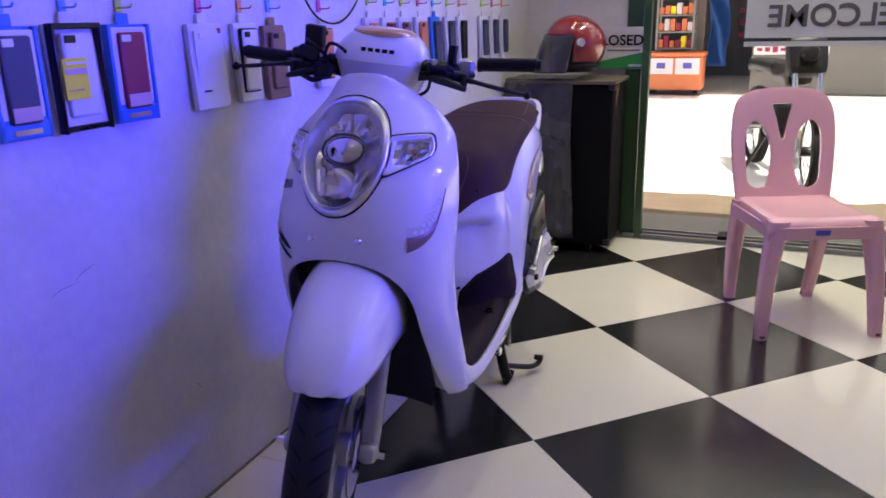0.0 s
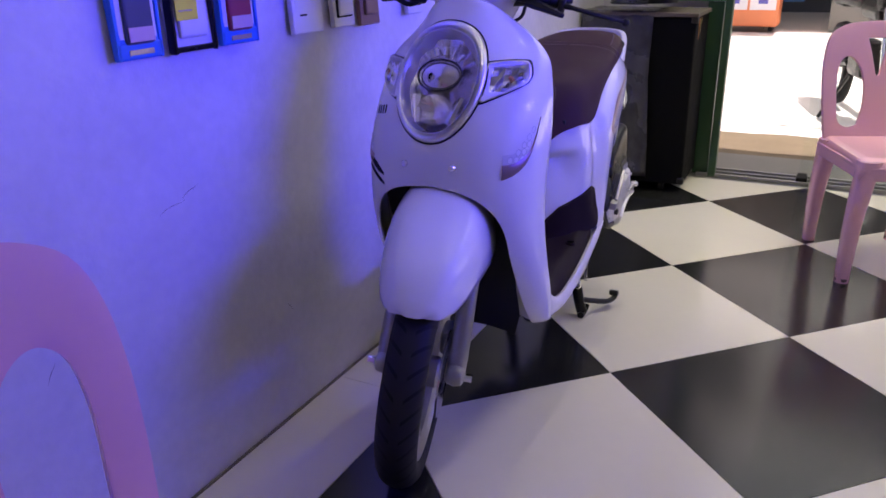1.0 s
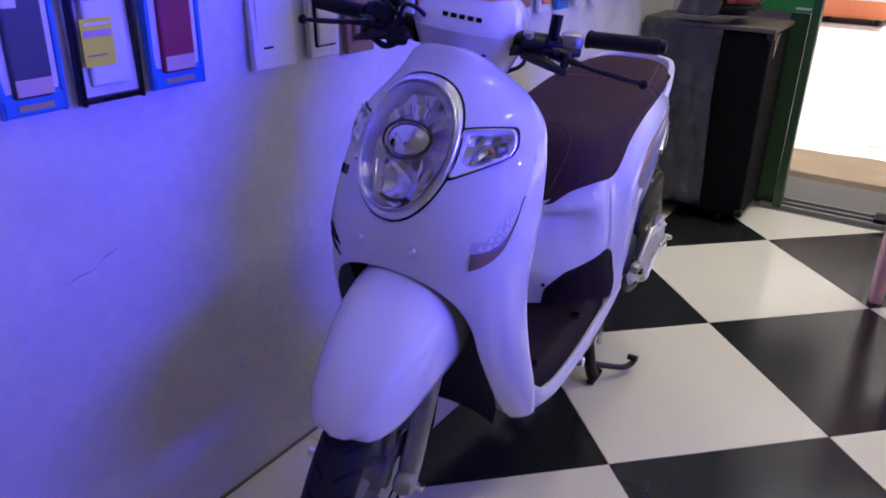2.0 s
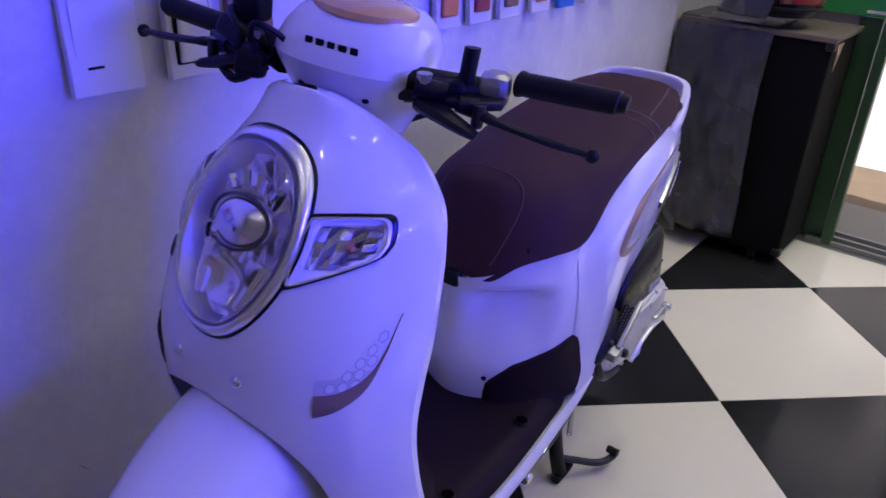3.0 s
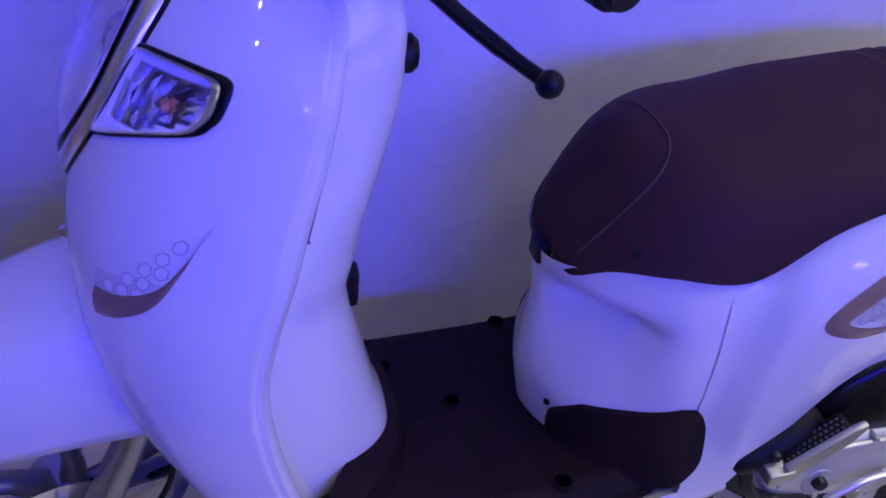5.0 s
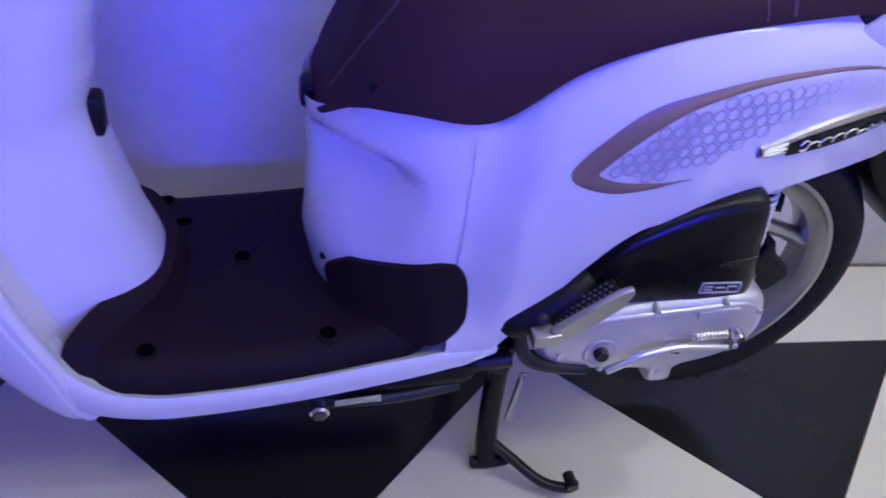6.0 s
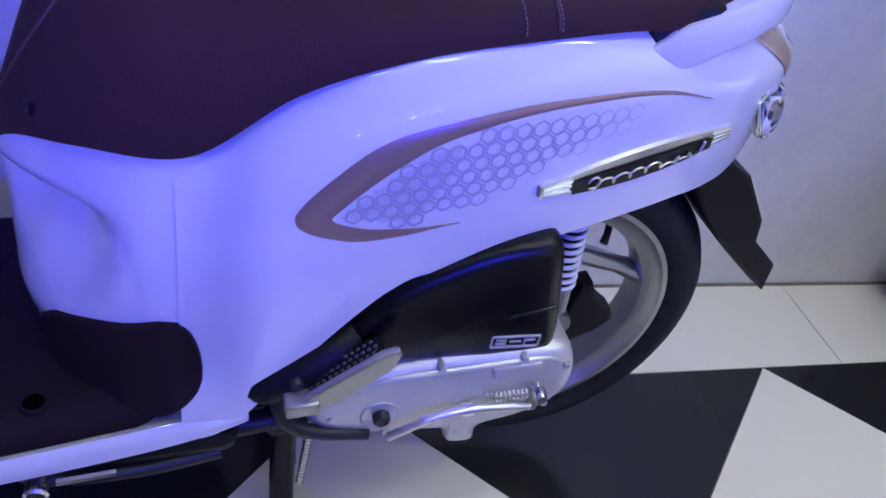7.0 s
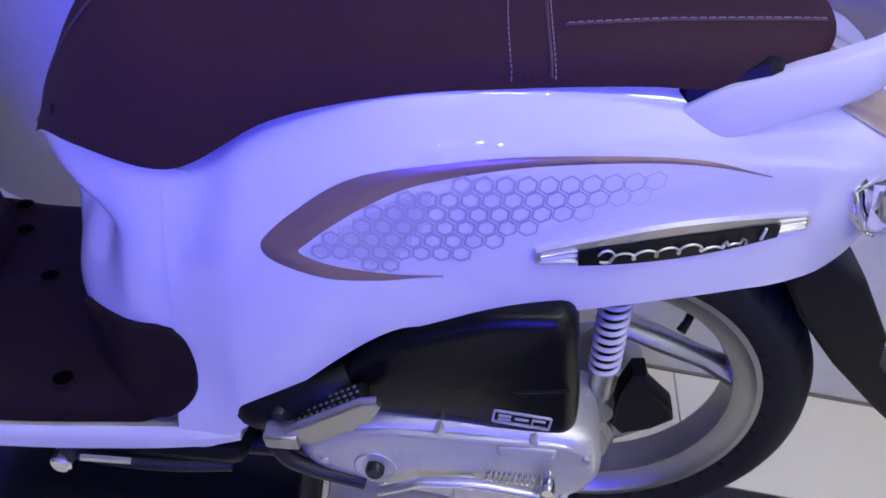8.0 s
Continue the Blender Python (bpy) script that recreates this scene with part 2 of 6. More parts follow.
def curve(xs, *cols):
    """Smooth interpolation: returns f(x) -> values of the columns."""
    xs = np.array(xs, float)

    def one(ys):
        ys = np.array(ys, float)
        d = np.gradient(ys, xs)

        def f(x):
            x = min(max(x, xs[0]), xs[-1])
            i = int(min(np.searchsorted(xs, x, "right") - 1, len(xs) - 2))
            h = xs[i + 1] - xs[i]
            t = (x - xs[i]) / h
            return float((1 + 2 * t) * (1 - t) ** 2 * ys[i] + t * (1 - t) ** 2 * h * d[i] + t * t * (3 - 2 * t) * ys[i + 1] + t * t * (t - 1) * h * d[i + 1])

        return f

    fs = [one(c) for c in cols]
    return fs[0] if len(fs) == 1 else (lambda x: [f(x) for f in fs])


def wall_box(name, x0, x1, y0, y1, z0, z1, mat, kind="structure", label=""):
    ob = part(name, box(x1 - x0, y1 - y0, z1 - z0, 0, ((x0 + x1) / 2, (y0 + y1) / 2, (z0 + z1) / 2)), mat, smooth=False)
    return tagged(ob, label or name.replace("_", " "), "wall", kind=kind)


# ---------- the shop ----------
A = 0.6 / 2**0.5
WY = 0.668           # face of the display wall
DX = 2.16            # line of the glass front
wall_box("wall_north", -3.6, DX + 0.12, WY, WY + 0.15, 0, 2.8, WALL, label="white painted rough plaster wall of the shop")
wall_box("wall_south", -3.6, DX + 0.12, -3.35, -3.2, 0, 2.8, WALL, label="white painted plaster wall opposite")
wall_box("wall_west", -3.75, -3.6, -3.35, WY + 0.15, 0, 2.8, WALL, label="white painted rear wall of the shop")
wall_box("wall_east", DX, DX + 0.12, 0.16, WY, 0, 2.8, WALL, label="white painted pier beside the glass front")
wall_box("lintel", DX, DX + 0.12, -3.2, 0.16, 2.45, 2.8, WALL, label="white painted beam over the glass front")
tagged(part("ceiling", box(6.1, 4.2, 0.08, 0, (-0.7, -1.27, 2.84)), PLAIN, smooth=False), "off-white plain ceiling", "ceiling", kind="structure")

floor = tagged(part("floor", box(DX + 3.72, 4.02, 0.1, 0, ((DX + 0.12 - 3.6) / 2, (WY - 3.35) / 2, -0.056)), GROUT, smooth=False),
               "black and white glossy tiled floor laid diagonally", "floor", kind="structure")

tagged(part('dirt_seam', box(DX + 3.5, 0.007, 0.006, 0.002, ((DX - 3.5) / 2, WY - 0.003, 0.002)), GRIME), 'dark dirty seam between wall and floor', 'trim', kind='structure')


def clip_poly(poly, axis, limit, keep_less):
    out = []
    for p, q in zip(poly, poly[1:] + poly[:1]):
        a, b = (p[axis] <= limit) == keep_less, (q[axis] <= limit) == keep_less
        if a:
            out.append(p)
        if a != b:
            t = (limit - p[axis]) / (q[axis] - p[axis])
            out.append((p[0] + t * (q[0] - p[0]), p[1] + t * (q[1] - p[1])))
    return out


def tile(poly, mat):
    bm = plate(poly, 0.006, "z")
    bmesh.ops.translate(bm, vec=(0, 0, -0.006), verts=bm.verts)
    return part("tile", bm, mat, floor, smooth=False)


G = 0.0012
for i in range(-12, 12):
    for j in range(-12, 12):
        cx, cy = (i + j + 1) * A, (i - j) * A
        e = A - G * 1.4
        poly = [(cx - e, cy), (cx, cy - e), (cx + e, cy), (cx, cy + e)]
        for ax, lim, less in ((1, A - G, True), (1, -3.2, False), (0, -3.6, False), (0, DX - 0.08, True)):
            if poly:
                poly = clip_poly(poly, ax, lim, less)
        poly = [p for k, p in enumerate(poly) if (Vector(p) - Vector(poly[k - 1])).length > 1e-4] if poly else []
        if len(poly) > 2:
            tile(poly, TILE_WHITE if (i - j) % 2 == 0 else TILE_BLACK)
for k in range(-7, 5):
    x0 = 1.47 + (k - 1) * 0.6
    if x0 < DX - 0.1:
        tile([(x0 + G, A + G), (min(x0 + 0.6, DX - 0.08) - G, A + G), (min(x0 + 0.6, DX - 0.08) - G, WY - 0.001), (x0 + G, WY - 0.001)], TILE_WHITE)

# thin scratches in the paint
for x, z, ang, length in ((-0.86, 0.63, 12, 0.07), (-0.80, 0.645, 25, 0.05), (-0.52, 0.30, -40, 0.03), (0.62, 0.20, 8, 0.05), (-1.15, 0.42, 60, 0.04)):
    part("scratch", tube([(x + length * t * math.cos(radians(ang)), WY - 0.0002, z + length * t * math.sin(radians(ang)) + 0.003 * math.sin(5 * t)) for t in (0, 0.25, 0.5, 0.75, 1)], [0.0002, 0.0005, 0.0006, 0.0004, 0.0002], 5), GRIME, bpy.data.objects["wall_north"])


# ---------- the scooter ----------
# local axes: x from nose to tail, y to its right side (towards the wall), z up
scooter = thing("scooter", "white motor scooter with brown seat and mat on its centre stand", "scooter", pose(0, 0.295, 0, 0, 0, 1.2))
STEER = -17.5
HEAD = Vector((-0.275, 0, 0.95))
AXIS = Vector((-math.sin(radians(26)), 0, -math.cos(radians(26))))
TURN = Matrix.Translation(HEAD) @ Matrix.Rotation(radians(STEER), 4, AXIS) @ Matrix.Translation(-HEAD)

# front cowl: level by level: nose, edge, rear of the column, half width
cowl = curve([0.215, 0.26, 0.34, 0.42, 0.50, 0.58, 0.64, 0.70, 0.76, 0.82, 0.88, 0.92, 0.95, 0.97, 0.985, 0.996],
             [-0.265, -0.32, -0.39, -0.435, -0.475, -0.496, -0.502, -0.500, -0.486, -0.463, -0.431, -0.402, -0.376, -0.359, -0.348, -0.341],
             [-0.225, -0.25, -0.275, -0.305, -0.325, -0.332, -0.322, -0.307, -0.294, -0.279, -0.268, -0.264, -0.283, -0.304, -0.322, -0.334],
             [-0.20, -0.205, -0.165, -0.187, -0.21, -0.226, -0.224, -0.211, -0.197, -0.186, -0.182, -0.195, -0.226, -0.262, -0.294, -0.324],
             [0.185, 0.195, 0.200, 0.200, 0.198, 0.197, 0.198, 0.199, 0.197, 0.190, 0.172, 0.132, 0.098, 0.078, 0.058, 0.030])
bluntness = curve([0.2, 0.7, 0.86, 1.0], [2.55, 2.5, 1.95, 1.9])


def arch(z):
    if z >= 0.632:
        return 0.0
    if z > 0.48:
        return 0.154 * (1 - ((z - 0.48) / 0.152) ** 2.6) ** (1 / 2.6)
    return 0.154 + (0.48 - z) * 0.04


def nose_x(y, z):
    """The cowl's front face at a width and height."""
    f, e, _, w = cowl(z)
    n = bluntness(z)
    s = min(abs(y) / w, 1.0) ** (n / 2)
    return e - (e - f) * math.sqrt(max(0.0, 1 - s * s)) ** (2 / n)


def cowl_rows(side):
    rows = []
    zs = [0.258 + (0.995 - 0.258) * k / 149 for k in range(150)]
    for z in zs:
        f, e, b, w = cowl(z)
        a, n = arch(z), bluntness(z)
        s0 = math.asin(min(1, (a / w) ** (n / 2)))
        row = []
        for k in range(49):
            p = s0 + (math.pi / 2 - s0) * k / 48
            y = w * math.sin(p) ** (2 / n)
            row.append((e - (e - f) * max(0, math.cos(p)) ** (2 / n), side * y, z))
        rows.append(row)
    return rows


bm = bmesh.new()
for s in (-1, 1):
    mesh(grid(cowl_rows(s)), bm)
top = cowl_rows(1)[-1]
mesh(([(-0.338, 0, 0.997)] + [(p[0], -p[1], p[2]) for p in top[::-1]] + top[1:], [(0, k, k + 1) for k in range(1, 2 * len(top) - 1)]), bm)
bmesh.ops.remove_doubles(bm, verts=bm.verts, dist=2e-4)


def in_lamp(y, z):
    """Whether a place on the cowl lies in the cut-out of a lamp."""
    r = math.hypot(y / 0.0893, (z - 0.8430) / 0.1040)
    t = abs(y)
    return r < 1 or (0.104 < t < 0.158 and 0.822 + 0.5 * max(0, t - 0.128) < z < 0.864)


bmesh.ops.delete(bm, geom=[f for f in bm.faces if in_lamp(f.calc_center_median().y, f.calc_center_median().z)], context="FACES")
front_cowl = part("front_cowl", bm, WHITE, scooter)
mod = front_cowl.modifiers.new("thickness", "SOLIDIFY")
mod.thickness, mod.offset = 0.004, -1

# inner leg shield and column
def shield_x(y, z):
    """The rear face of the leg shield: a shallow knee recess, a rolled rim, the proud glove box lid."""
    _, e, back, w = cowl(z)
    q = abs(y) / w
    t = max(0.0, 1 - (q / 0.62) ** 3.0)
    lid = min(1.0, max(0.0, (z - 0.575) / 0.05))
    lid = lid * lid * (3 - 2 * lid) * min(1.0, max(0.0, (0.93 - q) / 0.16)) * min(1.0, max(0.0, (0.90 - z) / 0.08))
    rim = 0.014 * math.exp(-((q - 0.93) / 0.07) ** 2)
    return e + (back - e) * t + (rim if q < 0.995 else 0) + 0.007 * lid


rows = []
for k in range(90):
    z = 0.25 + (0.992 - 0.25) * k / 89
    w = cowl(z)[3]
    ys = [w * math.copysign(abs(math.sin(p)) ** (2 / 2.6), p) for p in (-math.pi / 2 + math.pi * i / 56 for i in range(57))]
    rows.append([(shield_x(y, z), y * 0.998, z) for y in ys])
inner = part("leg_shield", grid(rows), WHITE, scooter)
for s in (-1, 1):
    part("glovebox_seam", tube([(shield_x(s * y, z) + 0.0016, s * y, z) for y, z in [(0.184 - 0.0042 * k, 0.742 - 0.0030 * k + 0.00012 * k * k) for k in range(13)]], 0.0013, 6), GAP, scooter)
    part("glovebox_seam", tube([(shield_x(s * y, z) + 0.0004, s * y, z) for y, z in [(0.184 - 0.0011 * k, 0.742 + 0.0075 * k) for k in range(16)]], 0.0009, 6), GAP, scooter)
part("key_lock", lathe([(0.0, 0.006), (0.014, 0.006), (0.019, 0.0), (0.019, -0.01)], 20, m=pose(-0.176, -0.030, 0.850, 0, 0, -90)), BLACK, scooter, "black ignition lock")
part("bag_hook", box(0.020, 0.03, 0.05, 0.006, (-0.222, -0.012, 0.565)), BLACK, scooter)

# dark inner wheel arch
rows = []
for k in range(25):
    z = 0.205 + 0.43 * k / 24
    row = []
    for i in range(17):
        y = (-0.14 + 0.28 * i / 16) * min(1, 0.80 + 0.20 * (z - 0.205) / 0.08)
        row.append((-0.235 - 0.17 * max(0, (z - 0.17) / 0.45) - 0.05 * (abs(y) / 0.16) ** 2, y, z))
    rows.append(row)
part("inner_fender", grid(rows), BLACK, scooter)

# ----- headlight -----
HZ = 0.842


def egg(t):
    c, s = math.cos(t), math.sin(t)
    return (0.097 - 0.008 * (s < 0) * s * s) * math.copysign(abs(c) ** 0.94, c), (0.110 if s > 0 else 0.119) * s


def on_nose(y, z, out):
    """A point out from the cowl along its normal."""
    d = 0.004
    nx = Vector((nose_x(y, z), y, z))
    ty = Vector((nose_x(y + d, z) - nose_x(y - d, z), 2 * d, 0))
    tz = Vector((nose_x(y, z + d) - nose_x(y, z - d), 0, 2 * d))
    n = tz.cross(ty).normalized()
    if n.x > 0:
        n = -n
    return nx + n * out


def on_cowl(s, p, z, out):
    """The cowl's face by the angle round it, 0 at the nose and pi / 2 at the edge."""
    p = min(max(p, 0.02), 1.53)
    f, e, _, w = cowl(z)
    n = bluntness(z)

    def at(q):
        return Vector((e - (e - f) * math.cos(q) ** (2 / n), s * w * math.sin(q) ** (2 / n), 0))

    d = at(p + 0.01) - at(p - 0.01)
    out_dir = Vector((-abs(d.y), s * abs(d.x), 0)).normalized()
    return at(p) + Vector((0, 0, z)) + out_dir * out


def ring_patch(scales, seg=64, shape=egg, zc=HZ, yc=0.0):
    rows = []
    for r, out in scales:
        rows.append([on_nose(yc + shape(2 * math.pi * k / seg)[0] * r, zc + shape(2 * math.pi * k / seg)[1] * r, out) for k in range(seg)])
    return rows


headlight = part("headlight", grid(ring_patch([(1.022, -0.006), (1.022, 0.0012), (1.012, 0.0024), (0.99, 0.0025), (0.99, -0.004)]), close_u=True), GLOSSBLACK, scooter, "egg-shaped clear headlight in a chrome rim")
part("rim", grid(ring_patch([(0.995, 0.0), (0.992, 0.003), (0.965, 0.0070), (0.93, 0.0095), (0.86, 0.0098), (0.825, 0.007), (0.815, -0.004), (0.808, -0.014), (0.80, -0.034), (0.78, -0.05)]), close_u=True), SATIN, headlight, "chrome ring")
rows = [[(p[0] + 0.052 * (1 - (r / 0.88) ** 2.0) + 0.0035 * math.sin(2 * math.pi * k * 9 / 64) * r, p[1], p[2]) for k, p in enumerate(ring_patch([(r, -0.010)])[0])] for r in (0.88, 0.8, 0.7, 0.6, 0.5, 0.4, 0.3, 0.2, 0.1, 0.02)]
part("reflector", grid(rows, close_u=True), REFLECT, headlight, "chromed reflector bowl")
lens = part("lens", grid([[on_nose(egg(2 * math.pi * k / 64)[0] * r, HZ + egg(2 * math.pi * k / 64)[1] * r, 0.005 + 0.022 * (1 - r * r)) for k in range(64)] for r in (0.9, 0.8, 0.65, 0.5, 0.35, 0.2, 0.1, 0.01)], close_u=True), GLASS, headlight, "clear glass")
lens.visible_shadow = False
lens.modifiers.new("thickness", "SOLIDIFY").thickness = 0.003
for zz, ry, rz2 in ((HZ + 0.012, 0.046, 0.027),):
    rows = []
    for r, o in ((1.10, -0.030), (1.10, -0.014), (1.0, -0.009), (0.9, -0.007), (0.7, -0.002), (0.4, 0.003), (0.15, 0.0048), (0.02, 0.005)):
        rows.append([on_nose(ry * r * math.cos(2 * math.pi * k / 40), zz + rz2 * r * math.sin(2 * math.pi * k / 40), o) for k in range(40)])
    part("projector", mesh(grid(rows[:-2], close_u=True, cap=True)), REFLECT, headlight, "oval projector unit")
    part("projector_ring", tube([on_nose(ry * 1.08 * math.cos(2 * math.pi * k / 40), zz + rz2 * 1.08 * math.sin(2 * math.pi * k / 40), -0.006) for k in range(41)], 0.0024, 8), STEEL, headlight)
for k in range(5):
    a = radians(48 + 84 * k / 4)
    q = [on_nose(rr * math.cos(a + d), HZ + 0.014 + 0.8 * rr * math.sin(a + d), -0.016 + 0.006 * t) for t, rr in enumerate((0.050, 0.066)) for d in (-0.10, 0.10)]
    part("facet", tube([(q[0] + q[1]) / 2, (q[2] + q[3]) / 2], [0.006, 0.008], 8, flat=0.6), MIRROR_CHROME, headlight)
for s in (-1, 1):
    part("facet", tube([on_nose(s * 0.052, HZ - 0.025, -0.02), on_nose(s * 0.034, HZ - 0.08, -0.008)], [0.012, 0.008], 6, flat=0.5), REFLECT, headlight)
part("lower_bowl", grid([[on_nose(0.042 * r * math.cos(2 * math.pi * k / 32), HZ - 0.053 + 0.030 * r * math.sin(2 * math.pi * k / 32), o) for k in range(32)] for r, o in ((1.0, -0.010), (0.8, -0.018), (0.5, -0.026), (0.2, -0.03), (0.02, -0.03))], close_u=True), REFLECT, headlight)


# ----- turn signals: four-cornered lenses reaching round the cowl -----
for s in (-1, 1):
    outline = [(q.x, q.y) for q in bend([(0.0915, 0.8040, 0), (0.0915, 0.8120, 0), (0.0921, 0.8490, 0), (0.0931, 0.8700, 0), (0.0975, 0.8755, 0), (0.1277, 0.8765, 0), (0.1450, 0.8750, 0), (0.1557, 0.8725, 0), (0.1617, 0.8640, 0), (0.1655, 0.8490, 0), (0.1649, 0.8390, 0), (0.1590, 0.8290, 0), (0.1255, 0.8130, 0), (0.0975, 0.8015, 0), (0.0915, 0.8040, 0)], 4)[:-1]]
    cy, cz = 0.128, 0.840

    def sig(r, out):
        return [on_nose(s * (cy + (y - cy) * r), cz + (z - cz) * r, out) for y, z in outline]

    signal = part("turn_signal", grid([sig(1.06, -0.006), sig(1.06, 0.0024), sig(1.03, 0.0036), sig(0.97, 0.0036), sig(0.95, -0.002)], close_u=True), GLOSSBLACK, scooter, "clear indicator in a black surround")
    part("bezel", grid([sig(0.985, 0.001), sig(0.96, 0.006), sig(0.91, 0.006), sig(0.89, -0.004)], close_u=True), SATIN, signal)
    rows = [[(p[0] + 0.022 * (1 - (r / 0.9) ** 2), p[1], p[2]) for p in sig(r, -0.004)] for r in (0.9, 0.7, 0.5, 0.3, 0.1, 0.01)]
    part("reflector", grid(rows, close_u=True), SATIN, signal)
    part("bulb", lathe([(0, -0.008), (0.0035, -0.007), (0.0052, 0), (0.0042, 0.008), (0, 0.009)], 16, m=Matrix.Translation(on_nose(s * 0.137, 0.846, -0.010))), AMBER, signal, "amber bulb")
    # stepped chrome facets behind the lens
    for k in range(5):
        y0, y1 = 0.106 + 0.0105 * k, 0.1155 + 0.0105 * k
        tip = 0.0035 * (k % 2)
        top, low = 0.866 - 0.0012 * k, 0.818 + 0.0055 * k
        cuts = [low + (top - low) * f for f in (0.0, 0.34, 0.67, 1.0)]
        rows = [[on_nose(s * y0, zz, -0.0075 - 0.003 * (i % 2) - tip), on_nose(s * y1, zz, -0.0045 - 0.004 * ((i + k) % 2))] for i, zz in enumerate(cuts)]
        part("facet", grid(rows), MIRROR_CHROME, signal, smooth=False)
    cover = part("lens", grid([sig(r, 0.005 + 0.005 * (1 - r * r)) for r in (0.92, 0.7, 0.5, 0.3, 0.1, 0.01)], close_u=True), GLASS, signal)
    cover.visible_shadow = False
    # bronze and honeycomb badge on the flank of the cowl
    line = bend([(0.146, 0.667, 0), (0.166, 0.673, 0), (0.182, 0.691, 0), (0.188, 0.724, 0), (0.1895, 0.768, 0)], 6)
    rows = []
    for k, q in enumerate(line):
        t = k / (len(line) - 1)
        h = 0.042 * (1 - t) ** 0.72 + 0.001
        rows.append([on_nose(s * q.x, q.y - h * 0.27 + h * 0.7 * i / 3 - 0.004, (0.001, 0.003, 0.003, 0.001)[i]) for i in range(4)])
    badge = part("cowl_badge", grid(rows), GOLD, scooter, "bronze sweep badge with pale honeycomb")
    rows = []
    for k, q in enumerate(line[:15]):
        t = k / (len(line) - 1)
        h = 0.042 * (1 - t) ** 0.72 + 0.001
        z0 = q.y + h * 0.43 - 0.005
        rows.append([on_nose(s * (q.x - 0.012 * (k / 14) * i / 3), z0 + 0.021 * (1 - (k / 14) ** 2) ** 0.5 * i / 3, 0.0008) for i in range(4)])
    part("print_field", grid(rows), PRINT, badge, "pale grey mesh print")

    def turn_at(q):
        return math.asin(min(1, (q.x / cowl(q.y)[3]) ** (bluntness(q.y) / 2)))

    zc, pc = [q.y for q in line[2:]], [turn_at(q) for q in line[2:]]
    for a in range(7):
        zz = 0.690 + 0.0132 * a
        right = float(np.interp(zz, zc, pc))
        left = turn_at(line[2]) - 0.02 + (turn_at(line[-1]) - turn_at(line[2])) * (zz - 0.680) / 0.090
        sp = (on_cowl(s, right, zz, 0) - on_cowl(s, right - 0.04, zz, 0)).length / 0.04
        r0 = 0.0076
        p0 = right - 0.013 / sp - (0.0076 / sp if a % 2 else 0)
        while p0 > left:
            c = [on_cowl(s, p0 + r0 * r * math.sin(math.pi * k / 3) / sp, zz + r0 * r * math.cos(math.pi * k / 3), 0.0010) for r in (1.0, 0.80) for k in range(6)]
            part("hexagon", mesh((c, [(k, (k + 1) % 6, 6 + (k + 1) % 6, 6 + k) for k in range(6)])), HEXA, badge, smooth=False)
            part("hexagon_fill", mesh((c[6:], [tuple(range(6))])), PALE, badge, smooth=False)
            p0 -= 0.0152 / sp
    part("cowl_screw", lathe([(0, 0.004), (0.005, 0.004), (0.0075, 0.001), (0.0085, -0.004)], 16, m=Matrix.Translation(on_nose(s * 0.054, 0.677, 0.001)) @ pose(0, 0, 0, 0, 0, 90)), CHROME, scooter)
# brake vent slots and dark lettering bars on the right flank
for k in range(2):
    part("vent_slot", tube([on_nose(y, z - 0.021 * k, -0.0015) for y, z in ((0.168, 0.676), (0.156, 0.670), (0.140, 0.661), (0.126, 0.652), (0.113, 0.644))], [0.003, 0.0062 - 0.0015 * k, 0.0070 - 0.002 * k, 0.0062 - 0.0015 * k, 0.003], 8), BLACK, scooter)
for k in range(4):
    part("lettering_bar", tube([on_nose(0.122 + 0.0095 * k, 0.784 - 0.002 * k, -0.0004), on_nose(0.122 + 0.0095 * k, 0.768 - 0.002 * k, -0.0004)], 0.0027, 6), BLACK, scooter)

# ----- handlebar, its cover, levers: turned with the steering -----
def knob(name, bmx, mat, parent=scooter, label="", rise=0.0):
    """A part that turns with the steering; rise lifts the bar ends."""
    for q in bmx.verts:
        q.co.z += rise * (0.012 + 0.055 * max(0, abs(q.co.y) - 0.09))
    bmesh.ops.transform(bmx, matrix=TURN, verts=bmx.verts)
    return part(name, bmx, mat, parent, label)


# cover: stacked rounded levels
rows = []
for z, xf, xb, w in ((0.905, -0.240, -0.165, 0.062), (0.930, -0.252, -0.150, 0.074), (0.955, -0.267, -0.138, 0.086), (0.978, -0.284, -0.128, 0.096), (1.000, -0.300, -0.122, 0.103), (1.016, -0.309, -0.118, 0.105), (1.030, -0.305, -0.116, 0.103), (1.046, -0.294, -0.118, 0.097), (1.062, -0.277, -0.126, 0.086), (1.075, -0.257, -0.140, 0.069), (1.082, -0.238, -0.160, 0.046)):
    row = []
    for k in range(48):
        a = 2 * math.pi * k / 48
        c, s = math.cos(a), math.sin(a)
        row.append(((xf + xb) / 2 + (xb - xf) / 2 * math.copysign(abs(c) ** 0.75, c), w * math.copysign(abs(s) ** 0.75, s), z))
    rows.append(row)
bar_cover = knob("handlebar_cover", mesh(grid(rows, close_u=True, cap=True)), WHITE, label="white handlebar cover with dark lettering")
rows = []
for r, dz in ((1.0, 0.0), (0.97, 0.008), (0.8, 0.014), (0.5, 0.017), (0.05, 0.018)):
    rows.append([(-0.212 + 0.058 * r * math.cos(2 * math.pi * k / 40), 0.072 * r * math.sin(2 * math.pi * k / 40), 1.070 + dz) for k in range(40)])
knob("meter_lens", mesh(grid(rows, close_u=True)), AMBERGLASS, bar_cover, "amber tinted meter glass")
